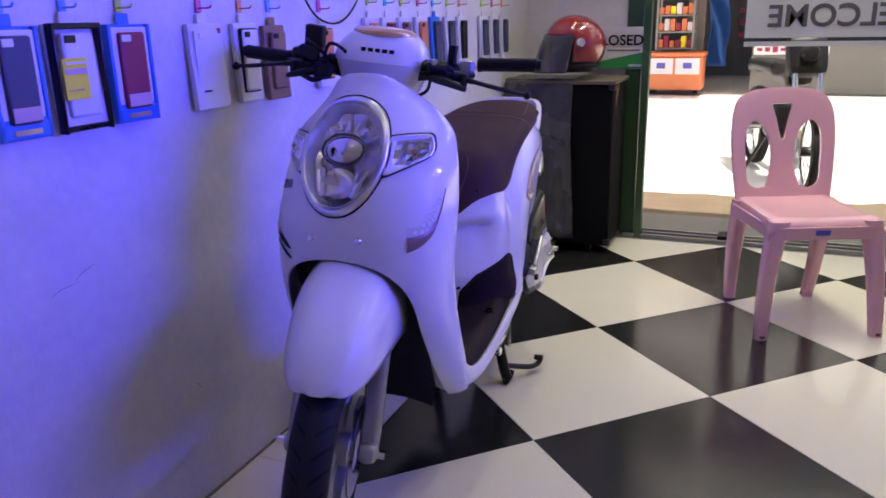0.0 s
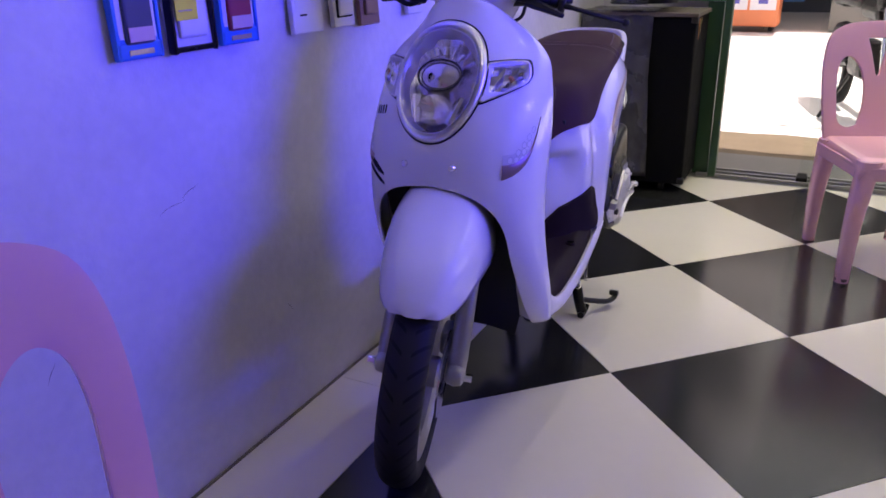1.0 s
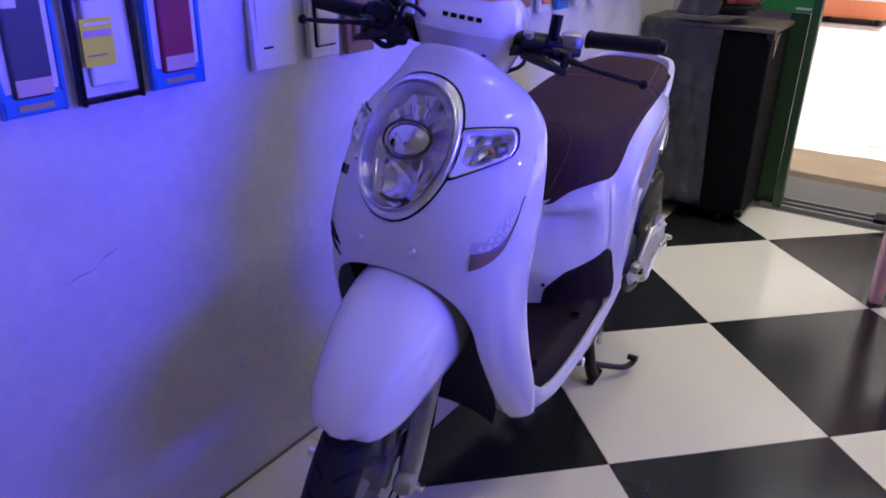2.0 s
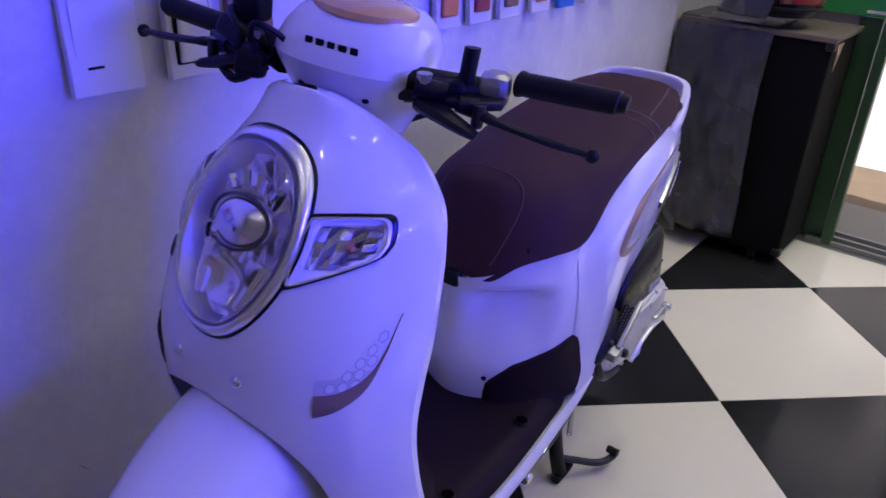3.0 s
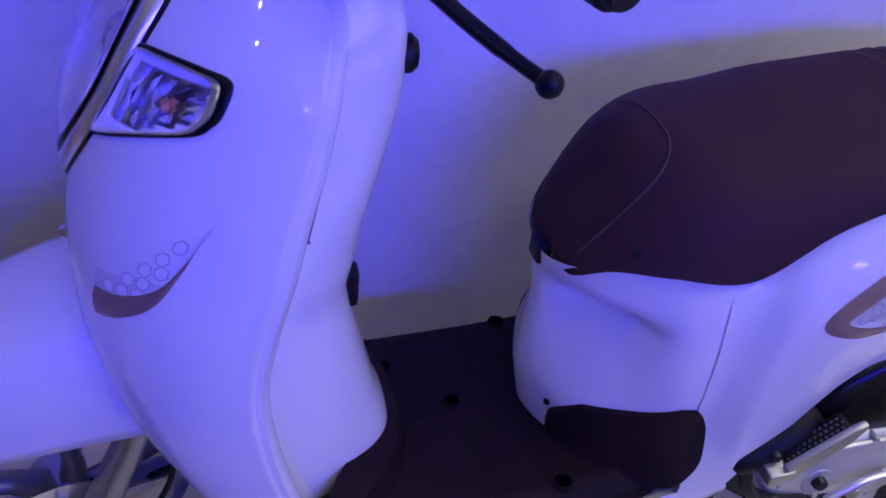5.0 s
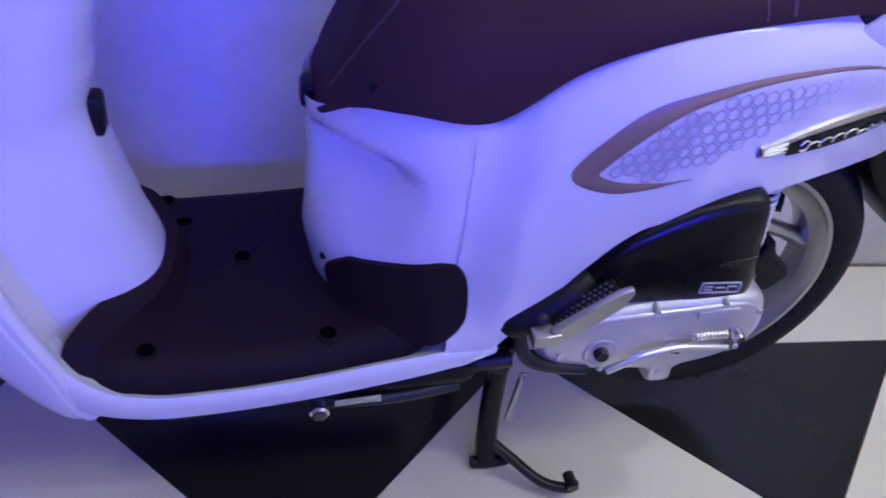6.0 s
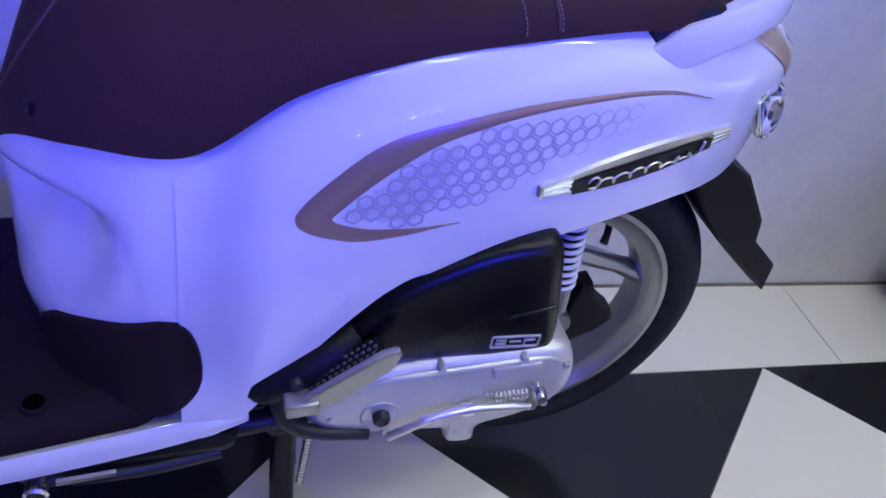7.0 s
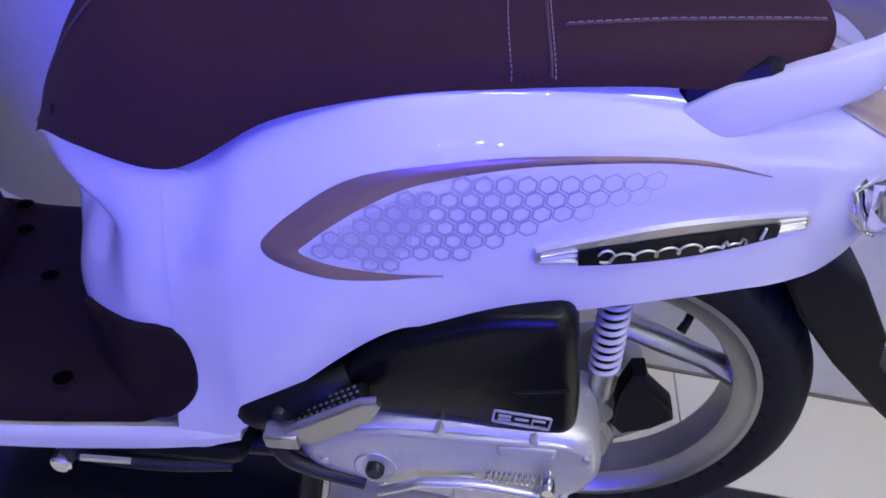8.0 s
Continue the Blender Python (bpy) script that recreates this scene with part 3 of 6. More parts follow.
for k, w in enumerate((0.010, 0.011, 0.010, 0.011, 0.010)):
    y = -0.030 + 0.0150 * k
    knob("lettering_bar", box(0.003, w * 1.0, 0.0085, 0.001, (-0.2985 + 1.0 * y * y, y * 1.02, 1.041)), BLACK, bar_cover)
for s in (-1, 1):
    knob("cover_screw", lathe([(0, 0.003), (0.004, 0.003), (0.005, -0.002)], 12, m=pose(-0.2800, s * 0.045, 0.980, 0, 0, 90)), BLACK, bar_cover)
    # black joint, switch housing, mount, grip, lever
    knob("bar_joint", tube([(-0.255, s * 0.085, 0.995), (-0.235, s * 0.13, 0.995), (-0.215, s * 0.17, 0.993)], [0.024, 0.021, 0.019], 12), BLACK, rise=1.0 if s < 0 else 0.2)
    b3 = box(0.030, 0.055, 0.022, 0.008, (-0.248, s * 0.130, 1.0), m=pose(0, 0, 0, 0, 0, s * -16))
    b3 = tube([(-0.285, s * 0.108, 1.004), (-0.272, s * 0.145, 1.0)], [0.014, 0.012], 12, b3)
    b3 = tube([(-0.270, s * 0.160, 0.990), (-0.258, s * 0.180, 0.986)], [0.010, 0.013], 10, b3)
    knob("master_cylinder", b3, BLACK, rise=1.0 if s < 0 else 0.2)
    knob("banjo_bolt", lathe([(0, -0.008), (0.008, -0.008), (0.0095, -0.004), (0.0095, 0.008), (0, 0.008)], 10, m=pose(-0.283, s * 0.118, 1.014, 90, 0, 0)), SILVER, rise=1.0 if s < 0 else 0.2)
    knob("lever_pivot", lathe([(0, -0.016), (0.007, -0.016), (0.008, -0.010), (0.008, 0.012), (0, 0.012)], 12, m=pose(-0.268, s * 0.188, 0.982, 90, 0, 0)), STEEL, rise=1.0 if s < 0 else 0.2)
    knob("switch_housing", box(0.046, 0.042, 0.046, 0.013, (-0.210, s * 0.185, 0.998), m=pose(0, 0, 0, 0, 0, s * -12)), BLACK if s > 0 else SILVER, label="switch housing", rise=1.0 if s < 0 else 0.2)
    b4 = plate([(-0.292, s * 0.092), (-0.222, s * 0.090), (-0.206, s * 0.165), (-0.212, s * 0.206), (-0.246, s * 0.210), (-0.272, s * 0.182)], 0.012, "z", 0.004, m=pose(0, 0, 0.984))
    b4 = tube(bend([(-0.276, s * 0.118, 0.985), (-0.284, s * 0.146, 0.978), (-0.288, s * 0.172, 0.970), (-0.288, s * 0.196, 0.962)], 4), [0.020, 0.020, 0.020, 0.019, 0.018, 0.017, 0.016, 0.015, 0.014, 0.013, 0.012, 0.011, 0.008], 8, b4, flat=0.55)
    knob("lever_bracket", b4, BLACK, rise=1.0 if s < 0 else 0.2)
    knob("mirror_stem", tube([(-0.235, s * 0.155, 1.01), (-0.232, s * 0.155, 1.05 if s < 0 else 1.03)], 0.0105, 12), BLACK, rise=1.0 if s < 0 else 0.2)
    knob("grip", lathe([(0, 0.0), (0.012, 0.0), (0.0165, 0.003), (0.0165, 0.008), (0.0150, 0.012)] + [q for i in range(19) for q in ((0.0148, 0.0150 + 0.0055 * i), (0.0151, 0.0160 + 0.0055 * i), (0.0151, 0.0190 + 0.0055 * i), (0.0148, 0.0200 + 0.0055 * i))] + [(0.0152, 0.124), (0.0150, 0.129), (0.0120, 0.131), (0.0118, 0.138), (0.0100, 0.141), (0, 0.141)], 24, m=Matrix.Translation((-0.203, s * 0.210, 0.992)) @ pose(0, 0, 0, 0, 0, 0 if s > 0 else 180) @ pose(0, 0, 0, 0, 0, -6) @ Matrix.Diagonal((1, 0.84 if s > 0 else 1, 1, 1))), BLACK, label="ribbed black rubber grip", rise=2.0 if s < 0 else 0.2)
    lever = [(-0.262, s * 0.182, 0.988), (-0.270, s * 0.212, 0.984), (-0.262, s * 0.25, 0.976), (-0.250, s * 0.29, 0.968), (-0.238, s * 0.325, 0.962)]
    b2 = tube(bend(lever, 4), [0.009] * 4 + [0.007] * 9 + [0.006] * 3 + [0.006], 10, flat=0.7)
    bmesh.ops.create_uvsphere(b2, u_segments=12, v_segments=8, radius=0.0092, matrix=Matrix.Translation((-0.236, s * 0.328, 0.961)))
    knob("brake_lever", b2, BLACK, label="black brake lever with a ball end", rise=0.7 if s < 0 else 0.2)
knob("cable", tube(bend([(-0.26, 0.10, 1.0), (-0.30, 0.125, 1.03), (-0.27, 0.16, 1.045), (-0.235, 0.14, 1.02)], 6), 0.004, 8), BLACK)
knob("cable", tube(bend([(-0.215, -0.11, 0.985), (-0.19, -0.10, 0.955), (-0.20, -0.06, 0.93), (-0.24, -0.04, 0.915)], 6), 0.004, 8), BLACK)
knob("mirror_cap", box(0.04, 0.040, 0.05, 0.006, (-0.238, 0.150, 1.036)), BLACK, rise=1.0)
b3 = box(0.05, 0.055, 0.03, 0.008, (-0.262, 0.148, 1.012), m=pose(0, 0, 0, 12, 20, -14))
b3 = box(0.03, 0.04, 0.035, 0.008, (-0.285, 0.118, 0.985), m=pose(0, 0, 0, 0, 15, 20), bm=b3)
b3 = tube(bend([(-0.275, 0.10, 0.985), (-0.30, 0.13, 0.965), (-0.285, 0.165, 0.972)], 5), 0.006, 8, b3)
knob("switchgear", b3, BLACK, label="black switchgear cluster")
knob("cable", tube(bend([(-0.285, 0.12, 1.005), (-0.31, 0.10, 1.045), (-0.29, 0.07, 1.03), (-0.27, 0.06, 0.99)], 6), 0.004, 8), BLACK)

# ----- wheels -----
def tread(name):
    """Rubber with slanted tread grooves, from the wheel's own axes."""
    m = material(name, (0.010, 0.010, 0.011), 0.6, spec=0.25, vary=0.3, scale=20, bump=0.0)
    n, l = m.node_tree.nodes, m.node_tree.links
    tc, sep = n.new("ShaderNodeTexCoord"), n.new("ShaderNodeSeparateXYZ")
    l.new(tc.outputs["Object"], sep.inputs[0])

    def op(kind, a, b=None, c=None):
        q = n.new("ShaderNodeMath")
        q.operation = kind
        for i, v in enumerate((a, b, c)):
            if v is None:
                continue
            if isinstance(v, (int, float)):
                q.inputs[i].default_value = v
            else:
                l.new(v, q.inputs[i])
        return q.outputs[0]

    ang = op("ARCTAN2", sep.outputs[2], sep.outputs[0])
    wide = op("ABSOLUTE", sep.outputs[1])
    saw = op("FRACT", op("MULTIPLY_ADD", wide, 22.0, op("MULTIPLY", ang, 36 / (2 * math.pi))))
    edge = op("GREATER_THAN", op("ABSOLUTE", op("SUBTRACT", saw, 0.5)), 0.10)
    mid = op("LESS_THAN", wide, 0.009)
    side = op("GREATER_THAN", wide, 0.042)
    hgt = op("MAXIMUM", op("MAXIMUM", edge, mid), side)
    bp = n.new("ShaderNodeBump")
    bp.inputs["Strength"].default_value, bp.inputs["Distance"].default_value = 1.0, 0.004
    l.new(hgt, bp.inputs["Height"])
    l.new(bp.outputs[0], n["Principled BSDF"].inputs["Normal"])
    # shade in the grooves mixed into the colour, as the bump barely shows
    col = n.new("ShaderNodeMix")
    col.data_type = "RGBA"
    col.inputs[6].default_value, col.inputs[7].default_value = (0.002, 0.002, 0.002, 1), (0.014, 0.014, 0.0155, 1)
    l.new(hgt, col.inputs[0])
    l.new(col.outputs[2], n["Principled BSDF"].inputs["Base Color"])
    return m


TREAD = tread("tyre_tread")


def wheel(name, m, radius, width, spokes, disc=False, rr=0.188):
    w = width / 2
    hub = part(name, lathe([(0.0, -0.05), (0.022, -0.05), (0.034, -0.04), (0.034, 0.04), (0.022, 0.05), (0, 0.05)], 28), SILVER, scooter, "cast alloy wheel with black tyre", m)
    part("tyre", lathe([(rr - 0.006, -w * 0.72), (rr + 0.006, -w * 0.86), (rr + 0.022, -w), (radius - 0.026, -w * 0.98), (radius - 0.010, -w * 0.72), (radius - 0.002, -w * 0.38), (radius, 0), (radius - 0.002, w * 0.38), (radius - 0.010, w * 0.72), (radius - 0.026, w * 0.98), (rr + 0.022, w), (rr + 0.006, w * 0.86), (rr - 0.006, w * 0.72)], 80), TREAD, hub, "black rubber tyre")
    part("rim", lathe([(rr, -w * 0.74), (rr + 0.003, -w * 0.80), (rr - 0.006, -w * 0.80), (rr - 0.012, -w * 0.62), (rr - 0.030, -w * 0.5), (rr - 0.034, -w * 0.2), (rr - 0.034, w * 0.2), (rr - 0.030, w * 0.5), (rr - 0.012, w * 0.62), (rr - 0.006, w * 0.80), (rr + 0.003, w * 0.80), (rr, w * 0.74), (rr - 0.008, 0)], 64), SILVER, hub, "silver cast rim")
    for k in range(spokes):
        a = 2 * math.pi * (k + 0.35) / spokes
        d = Vector((math.cos(a), 0, math.sin(a)))
        t = Vector((-math.sin(a), 0, math.cos(a)))
        if not disc:
            # swept: from the hub's rim forward to the outer rim, with a dark groove along it
            a = radians(15 + 120 * k)
            run = [Vector((r * math.cos(a + radians(q)), 0, r * math.sin(a + radians(q)))) for r, q in ((0.050, 95), (0.0975, 65), (0.104, 36), (0.1355, 13), (0.172, 0))]
            part("spoke", tube(run, [0.022, 0.021, 0.0185, 0.016, 0.022], 10, flat=0.75), SILVER, hub)
            part("spoke_groove", tube([q + Vector((0, -0.0105, 0)) for q in run[2:4]], [0.0045, 0.0055], 8, flat=0.6), STEEL, hub)
            continue
        part("spoke", tube([d * 0.028 - t * 0.012, d * 0.07 - t * 0.012, d * 0.115 - t * 0.002, d * 0.160 + t * 0.010], [0.022, 0.0165, 0.015, 0.023], 10, flat=0.75), SILVER, hub)
    if disc:
        part("brake_disc", lathe([(0.045, -0.052), (0.095, -0.052), (0.095, -0.056), (0.045, -0.056)], 48), CHROME, hub, "steel brake disc")
    part("valve", tube([(0.086, 0.0, 0.135), (0.080, -0.012, 0.125), (0.074, -0.02, 0.116)], [0.005, 0.005, 0.006], 8), BLACK, hub)
    return hub


FW = Vector((-0.583, 0, 0.2495))
wheel("front_wheel", TURN @ Matrix.Translation(FW + Vector((0, -0.017, 0))), 0.250, 0.084, 6, True)
RW = Vector((0.633, 0, 0.320))
wheel("rear_wheel", Matrix.Translation(RW), 0.257, 0.094, 3, rr=0.195)

# fork legs, axle, caliper
for s in (-1, 1):
    knob("fork_leg", tube([FW + Vector((0.012, s * 0.077 - 0.017, -0.02)), FW + Vector((0.028, s * 0.077 - 0.017, 0.03)), FW + Vector((0.10, s * 0.077 - 0.017, 0.20)), FW + Vector((0.16, s * 0.074 - 0.014, 0.33))], [0.020, 0.022, 0.0185, 0.0165], 14), SILVER)
    knob("axle_lug", lathe([(0, -0.02), (0.012, -0.02), (0.020, -0.015), (0.024, 0), (0.020, 0.015), (0.012, 0.02), (0, 0.02)], 16, m=Matrix.Translation(FW + Vector((0, s * 0.078 - 0.017, 0.0)))), SILVER)
    knob("axle_nut", lathe([(0, -0.012), (0.009, -0.012), (0.009, 0.012), (0, 0.012)], 6, m=Matrix.Translation(FW + Vector((0, s * 0.103 - 0.017, 0.0)))), CHROME)
knob("brake_caliper", box(0.07, 0.04, 0.06, 0.012, FW + Vector((0.095, -0.066, 0.035))), SILVER)
knob("brake_hose", tube(bend([FW + Vector((0.10, -0.075, 0.06)), FW + Vector((0.16, -0.085, 0.10)), FW + Vector((0.14, -0.07, 0.18)), FW + Vector((0.20, -0.05, 0.26))], 6), 0.005, 8), BLACK)
knob("speed_cable", tube(bend([FW + Vector((0.02, -0.09, 0.0)), FW + Vector((0.09, -0.105, 0.03)), FW + Vector((0.13, -0.10, 0.12)), FW + Vector((0.12, -0.08, 0.28))], 6), 0.004, 8), BLACK)

# front fender: a beaked hood over the wheel, section by section
hood = curve([-0.760, -0.754, -0.740, -0.715, -0.67, -0.61, -0.54, -0.47, -0.375],
             [0.022, 0.042, 0.058, 0.074, 0.091, 0.105, 0.116, 0.122, 0.124],
             [0.463, 0.480, 0.503, 0.533, 0.568, 0.598, 0.622, 0.636, 0.640],
             [0.461, 0.458, 0.456, 0.458, 0.464, 0.472, 0.476, 0.470, 0.456])
rows = []
for k in range(49):
    x = -0.760 + 0.385 * (k / 48) ** 1.6
    w, zt, zb = hood(x)
    w *= 0.95
    ridge = 0.0055 * min(1, max(0, (x + 0.752) / 0.03)) * min(1, max(0, (-0.44 - x) / 0.10))
    row = []
    for i in range(49):
        a = math.pi * i / 48
        c = math.cos(a)
        # folded shoulder: a crease a third of the way up each flank
        f = ridge * max(0.0, 1 - abs(min(a, math.pi - a) - 0.98) / 0.55)
        row.append((x + 0.010 * abs(c) ** 3, -(w + f) * math.copysign(abs(c) ** 0.85, c), zb + (zt - zb + f) * math.sin(a) ** 0.85))
    rows.append(row)
hood_mesh = mesh(grid(rows))
bmesh.ops.translate(hood_mesh, vec=(0.004, -0.015, 0), verts=hood_mesh.verts)
fender = knob("front_fender", hood_mesh, WHITE, label="white front fender")
fender.modifiers.new("thickness", "SOLIDIFY").thickness = 0.004

# ----- floor board, mat and sills -----
# sill: x, top z, bottom z, half width
sill = curve([-0.31, -0.28, -0.255, -0.225, -0.18, -0.10, 0.0, 0.10, 0.17, 0.215, 0.245],
             [0.394, 0.360, 0.329, 0.304, 0.292, 0.296, 0.309, 0.328, 0.341, 0.349, 0.354],
             [0.275, 0.258, 0.249, 0.244, 0.241, 0.248, 0.261, 0.278, 0.295, 0.312, 0.33],
             [0.176, 0.188, 0.195, 0.199, 0.202, 0.204, 0.202, 0.198, 0.195, 0.193, 0.191])
for s in (-1, 1):
    rows = []
    for k in range(41):
        x = -0.31 + 0.555 * k / 40
        zt, zb, w = sill(x)
        h = zt - zb
        rows.append([(x, s * (w - 0.05), zb + 0.010), (x, s * (w - 0.022), zb), (x, s * (w - 0.009), zb + 0.009), (x, s * w, zb + h * 0.35), (x, s * (w + 0.002), zb + h * 0.7), (x, s * (w - 0.002), zt - 0.006), (x, s * (w - 0.006), zt - 0.001), (x, s * (w - 0.012), zt - 0.004), (x, s * (w - 0.05), zt - 0.012)])
    part("sill_panel", mesh(grid(rows, close_u=True, cap=True)), WHITE, scooter)
def mat_z(x, y):
    zt, zb, w = sill(max(x, -0.19))
    w = sill(x)[2]
    return zt - 0.002 + 0.032 * (1 - max(0, (abs(y) / (w - 0.0125) - 0.84) / 0.16) ** 1.5)


rows = []
for k in range(41):
    x = -0.270 + 0.462 * k / 40
    w = (sill(x)[2] - 0.0125) * (1 - 0.22 * max(0, (-0.222 - x) / 0.048) ** 2.2 - 0.14 * max(0, (x - 0.13) / 0.062) ** 2)
    rows.append([(x, w * (-1 + i / 16), mat_z(x, w * (-1 + i / 16))) for i in range(33)])
floor_mat = part("floor_mat", mesh(grid(rows)), MAT, scooter, "dark brown rubber floor mat with screw holes")
mod = floor_mat.modifiers.new("thickness", "SOLIDIFY")
mod.thickness, mod.offset = 0.012, -1
for x, y in ((0.036, -0.155), (0.036, 0.155), (-0.178, -0.150), (-0.178, 0.150), (-0.068, 0.012), (-0.15, 0.10)):
    zt = mat_z(x, y) + 0.0035
    part("mat_hole", lathe([(0.0105, 0.0026), (0.0130, 0.0030), (0.0140, 0.0), (0.0140, -0.004), (0.0105, -0.004)], 20, m=pose(x, y, zt - 0.0035, 90, 0, 0)), MAT, floor_mat)
    # flat dark disc standing for the depth of the hole
    part("hole_shade_disc", lathe([(0.0, 0.0022), (0.0115, 0.0022), (0.0115, -0.004)], 16, m=pose(x, y, zt - 0.0035, 90, 0, 0)), HOLE, floor_mat)
part("hatch_seam", tube([(q.x, q.y, mat_z(q.x, q.y) + 0.0002) for q in bend([(-0.135, -0.02, 0), (-0.10, -0.01, 0), (-0.05, 0.03, 0), (-0.02, 0.10, 0), (-0.015, 0.155, 0)], 6)], 0.0012, 6), BLACK, floor_mat)
# under-seat cover in plan: nose x and half width by height; the mat's kick-up runs round it
cover_nose = curve([0.32, 0.38, 0.44, 0.50, 0.56, 0.61, 0.66], [0.030, 0.015, 0.004, 0.005, 0.011, 0.018, 0.024], [0.160, 0.166, 0.168, 0.168, 0.165, 0.157, 0.148])


def cover_plan(p, z, out=0.0):
    """p from 0 (nose) to 1 (where the side cover begins)."""
    f, w = cover_nose(z)
    a = math.pi / 2 * p
    g = min(1, max(0, (0.592 - z) / 0.034))
    scoop = 0.036 * g * g * (3 - 2 * g) * min(1, max(0, (z - 0.425) / 0.135)) ** 1.2 * math.exp(-(((p - 0.46) / 0.27) ** 4))
    return 0.185 - (0.185 - f + out) * math.cos(a) ** 1.0 + scoop * math.cos(a), (w + out) * math.sin(a) ** 1.25 - scoop * math.sin(a)


# side cover: x, upper edge, lower edge, half width
side = curve([0.175, 0.21, 0.25, 0.29, 0.35, 0.40, 0.44, 0.52, 0.62, 0.70, 0.75, 0.785, 0.812, 0.832, 0.845],
             [0.644, 0.658, 0.696, 0.723, 0.755, 0.770, 0.779, 0.789, 0.791, 0.787, 0.778, 0.768, 0.755, 0.742, 0.730],
             [0.312, 0.318, 0.360, 0.413, 0.479, 0.521, 0.528, 0.550, 0.569, 0.581, 0.588, 0.598, 0.618, 0.640, 0.665],
             [0.190, 0.191, 0.192, 0.193, 0.192, 0.189, 0.185, 0.173, 0.149, 0.124, 0.105, 0.086, 0.065, 0.040, 0.012])


def side_y(x, z):
    zt, zb, w = side(x)
    s = min(1, max(0, (z - zb) / (zt - zb)))
    f = min(1, max(0, (x - 0.24) / 0.12))
    y = w * (1 - 0.10 * f * (1 - s) ** 2) - min(0.050, 0.6 * w) * max(0, (s - 0.62) / 0.38) ** 2.4
    # flows into the under-seat cover at its front edge
    b = min(1, max(0, (x - 0.176) / 0.075))
    h = min(1, max(0, (z - 0.345) / 0.085))
    b = 1 - (1 - b * b * (3 - 2 * b)) * h * h * (3 - 2 * h)
    return y + (min(y, cover_nose(z)[1] + 0.0012) - y) * (1 - b)


def on_side(x, z, out, s=-1):
    d = 0.004
    p = Vector((x, s * side_y(x, z), z))
    tx = Vector((2 * d, s * (side_y(x + d, z) - side_y(x - d, z)), 0))
    tz = Vector((0, s * (side_y(x, z + d) - side_y(x, z - d)), 2 * d))
    n = tx.cross(tz).normalized()
    if n.y * s < 0:
        n = -n
    return p + n * out


for s in (-1, 1):
    rows = []
    for k in range(49):
        p = 0.36 + 0.72 * (1 - (1 - k / 48) ** 1.5)
        t = (p - 0.36) / 0.72
        q, over = min(p, 1), max(0, p - 1)
        x0, y0 = cover_plan(q, 0.40, 0.007)
        z0 = mat_z(x0, y0) - 0.006
        xe = x0 + 0.16 * over
        u = min(1, max(0, (xe - 0.118) / 0.080))
        z0 += (0.402 - z0) * (1 - math.sqrt(1 - u * u))
        top_z = 0.388 + 0.030 * min(1, t * 4.5) ** 0.8 + 0.050 * min(1, t / 0.75)
        top_z = 0.402 + (top_z - 0.402) * (1 - min(1, max(0, (xe - 0.170) / 0.028)) ** 2.2) ** 0.5
        top_z = max(top_z, z0 + 0.001)
        col = []
        for h in (0, 0.06, 0.2, 0.5, 0.8, 1.0):
            z = z0 + (top_z - z0) * h
            x, y = cover_plan(q, z, 0.007 + 0.012 * (1 - h) ** 6)
            f = max(0, min(1, (q - 0.72) / 0.28))
            f = f * f * (3 - 2 * f)
            col.append((x + 0.16 * over, s * (y + (side_y(max(0.178, x + 0.16 * over), z) + 0.005 - y) * f), z))
        x, y, z = col[-1]
        col += [(x + 0.004, y - s * 0.012, z + 0.001), (x + 0.01, y - s * 0.03, z0)]
        rows.append(col)
    part("mat_kick_up", mesh(grid(rows, close_u=True, cap=True)), MAT, floor_mat)
rows = []
for k in range(-24, 25):
    y = 0.187 * k / 24
    t = abs(k) / 24
    x = -0.150 - 0.108 * t**2.6
    z0 = mat_z(x, y) - 0.006
    h = 0.044 - 0.026 * max(0, (t - 0.6) / 0.4) ** 1.6
    d = 0.06 * (1 - 0.80 * t**6)
    rows.append([(x - d, y, z0 - 0.6 * d), (x + 0.016, y, z0), (x + 0.005, y, z0 + 0.35 * h), (x - 0.002, y, z0 + h), (x - d, y, z0 + h)])
part("mat_kick_up", mesh(grid(rows, close_u=True, cap=True)), MAT, floor_mat)
part("under_tray", box(0.42, 0.34, 0.04, 0.018, (0.03, 0, 0.245), m=pose(0, 0, 0, 0, -7, 0)), BLACK, scooter)

# ----- under-seat cover -----
rows = []
for k in range(41):
    t = k / 40
    row = []
    for i in range(-28, 29):
        p = abs(i) / 28
        zt = 0.602 + 0.044 * min(1, p * 1.6) ** 1.5
        z = 0.318 + (zt - 0.318) * t
        x, y = cover_plan(p, z)
        x += 0.008 * math.exp(-((y / 0.055) ** 4)) * math.exp(-(((z - 0.48) / 0.06) ** 4))
        flare = 0.022 * max(0, (t - 0.78) / 0.22) ** 1.4 * math.exp(-(((p - 0.30) / 0.30) ** 2))
        row.append((x - flare * math.cos(math.pi / 2 * p), math.copysign(y + flare * 0.6 * math.sin(math.pi / 2 * p), i), z))
    rows.append([(0.20, row[0][1], row[0][2])] + row + [(0.20, row[-1][1], row[-1][2])])
part("under_seat_cover", mesh(grid(rows)), WHITE, scooter)
part("cover_screw", lathe([(0, 0.003), (0.004, 0.003), (0.006, -0.002)], 12, m=Matrix.Translation((*(lambda q: (q[0], -q[1]))(cover_plan(0.33, 0.40)), 0.40)) @ pose(0, 0, 0, 0, 0, 130)), BLACK, scooter)
part("seat_latch", box(0.02, 0.035, 0.03, 0.006, (0.012, 0, 0.596)), BLACK, scooter)

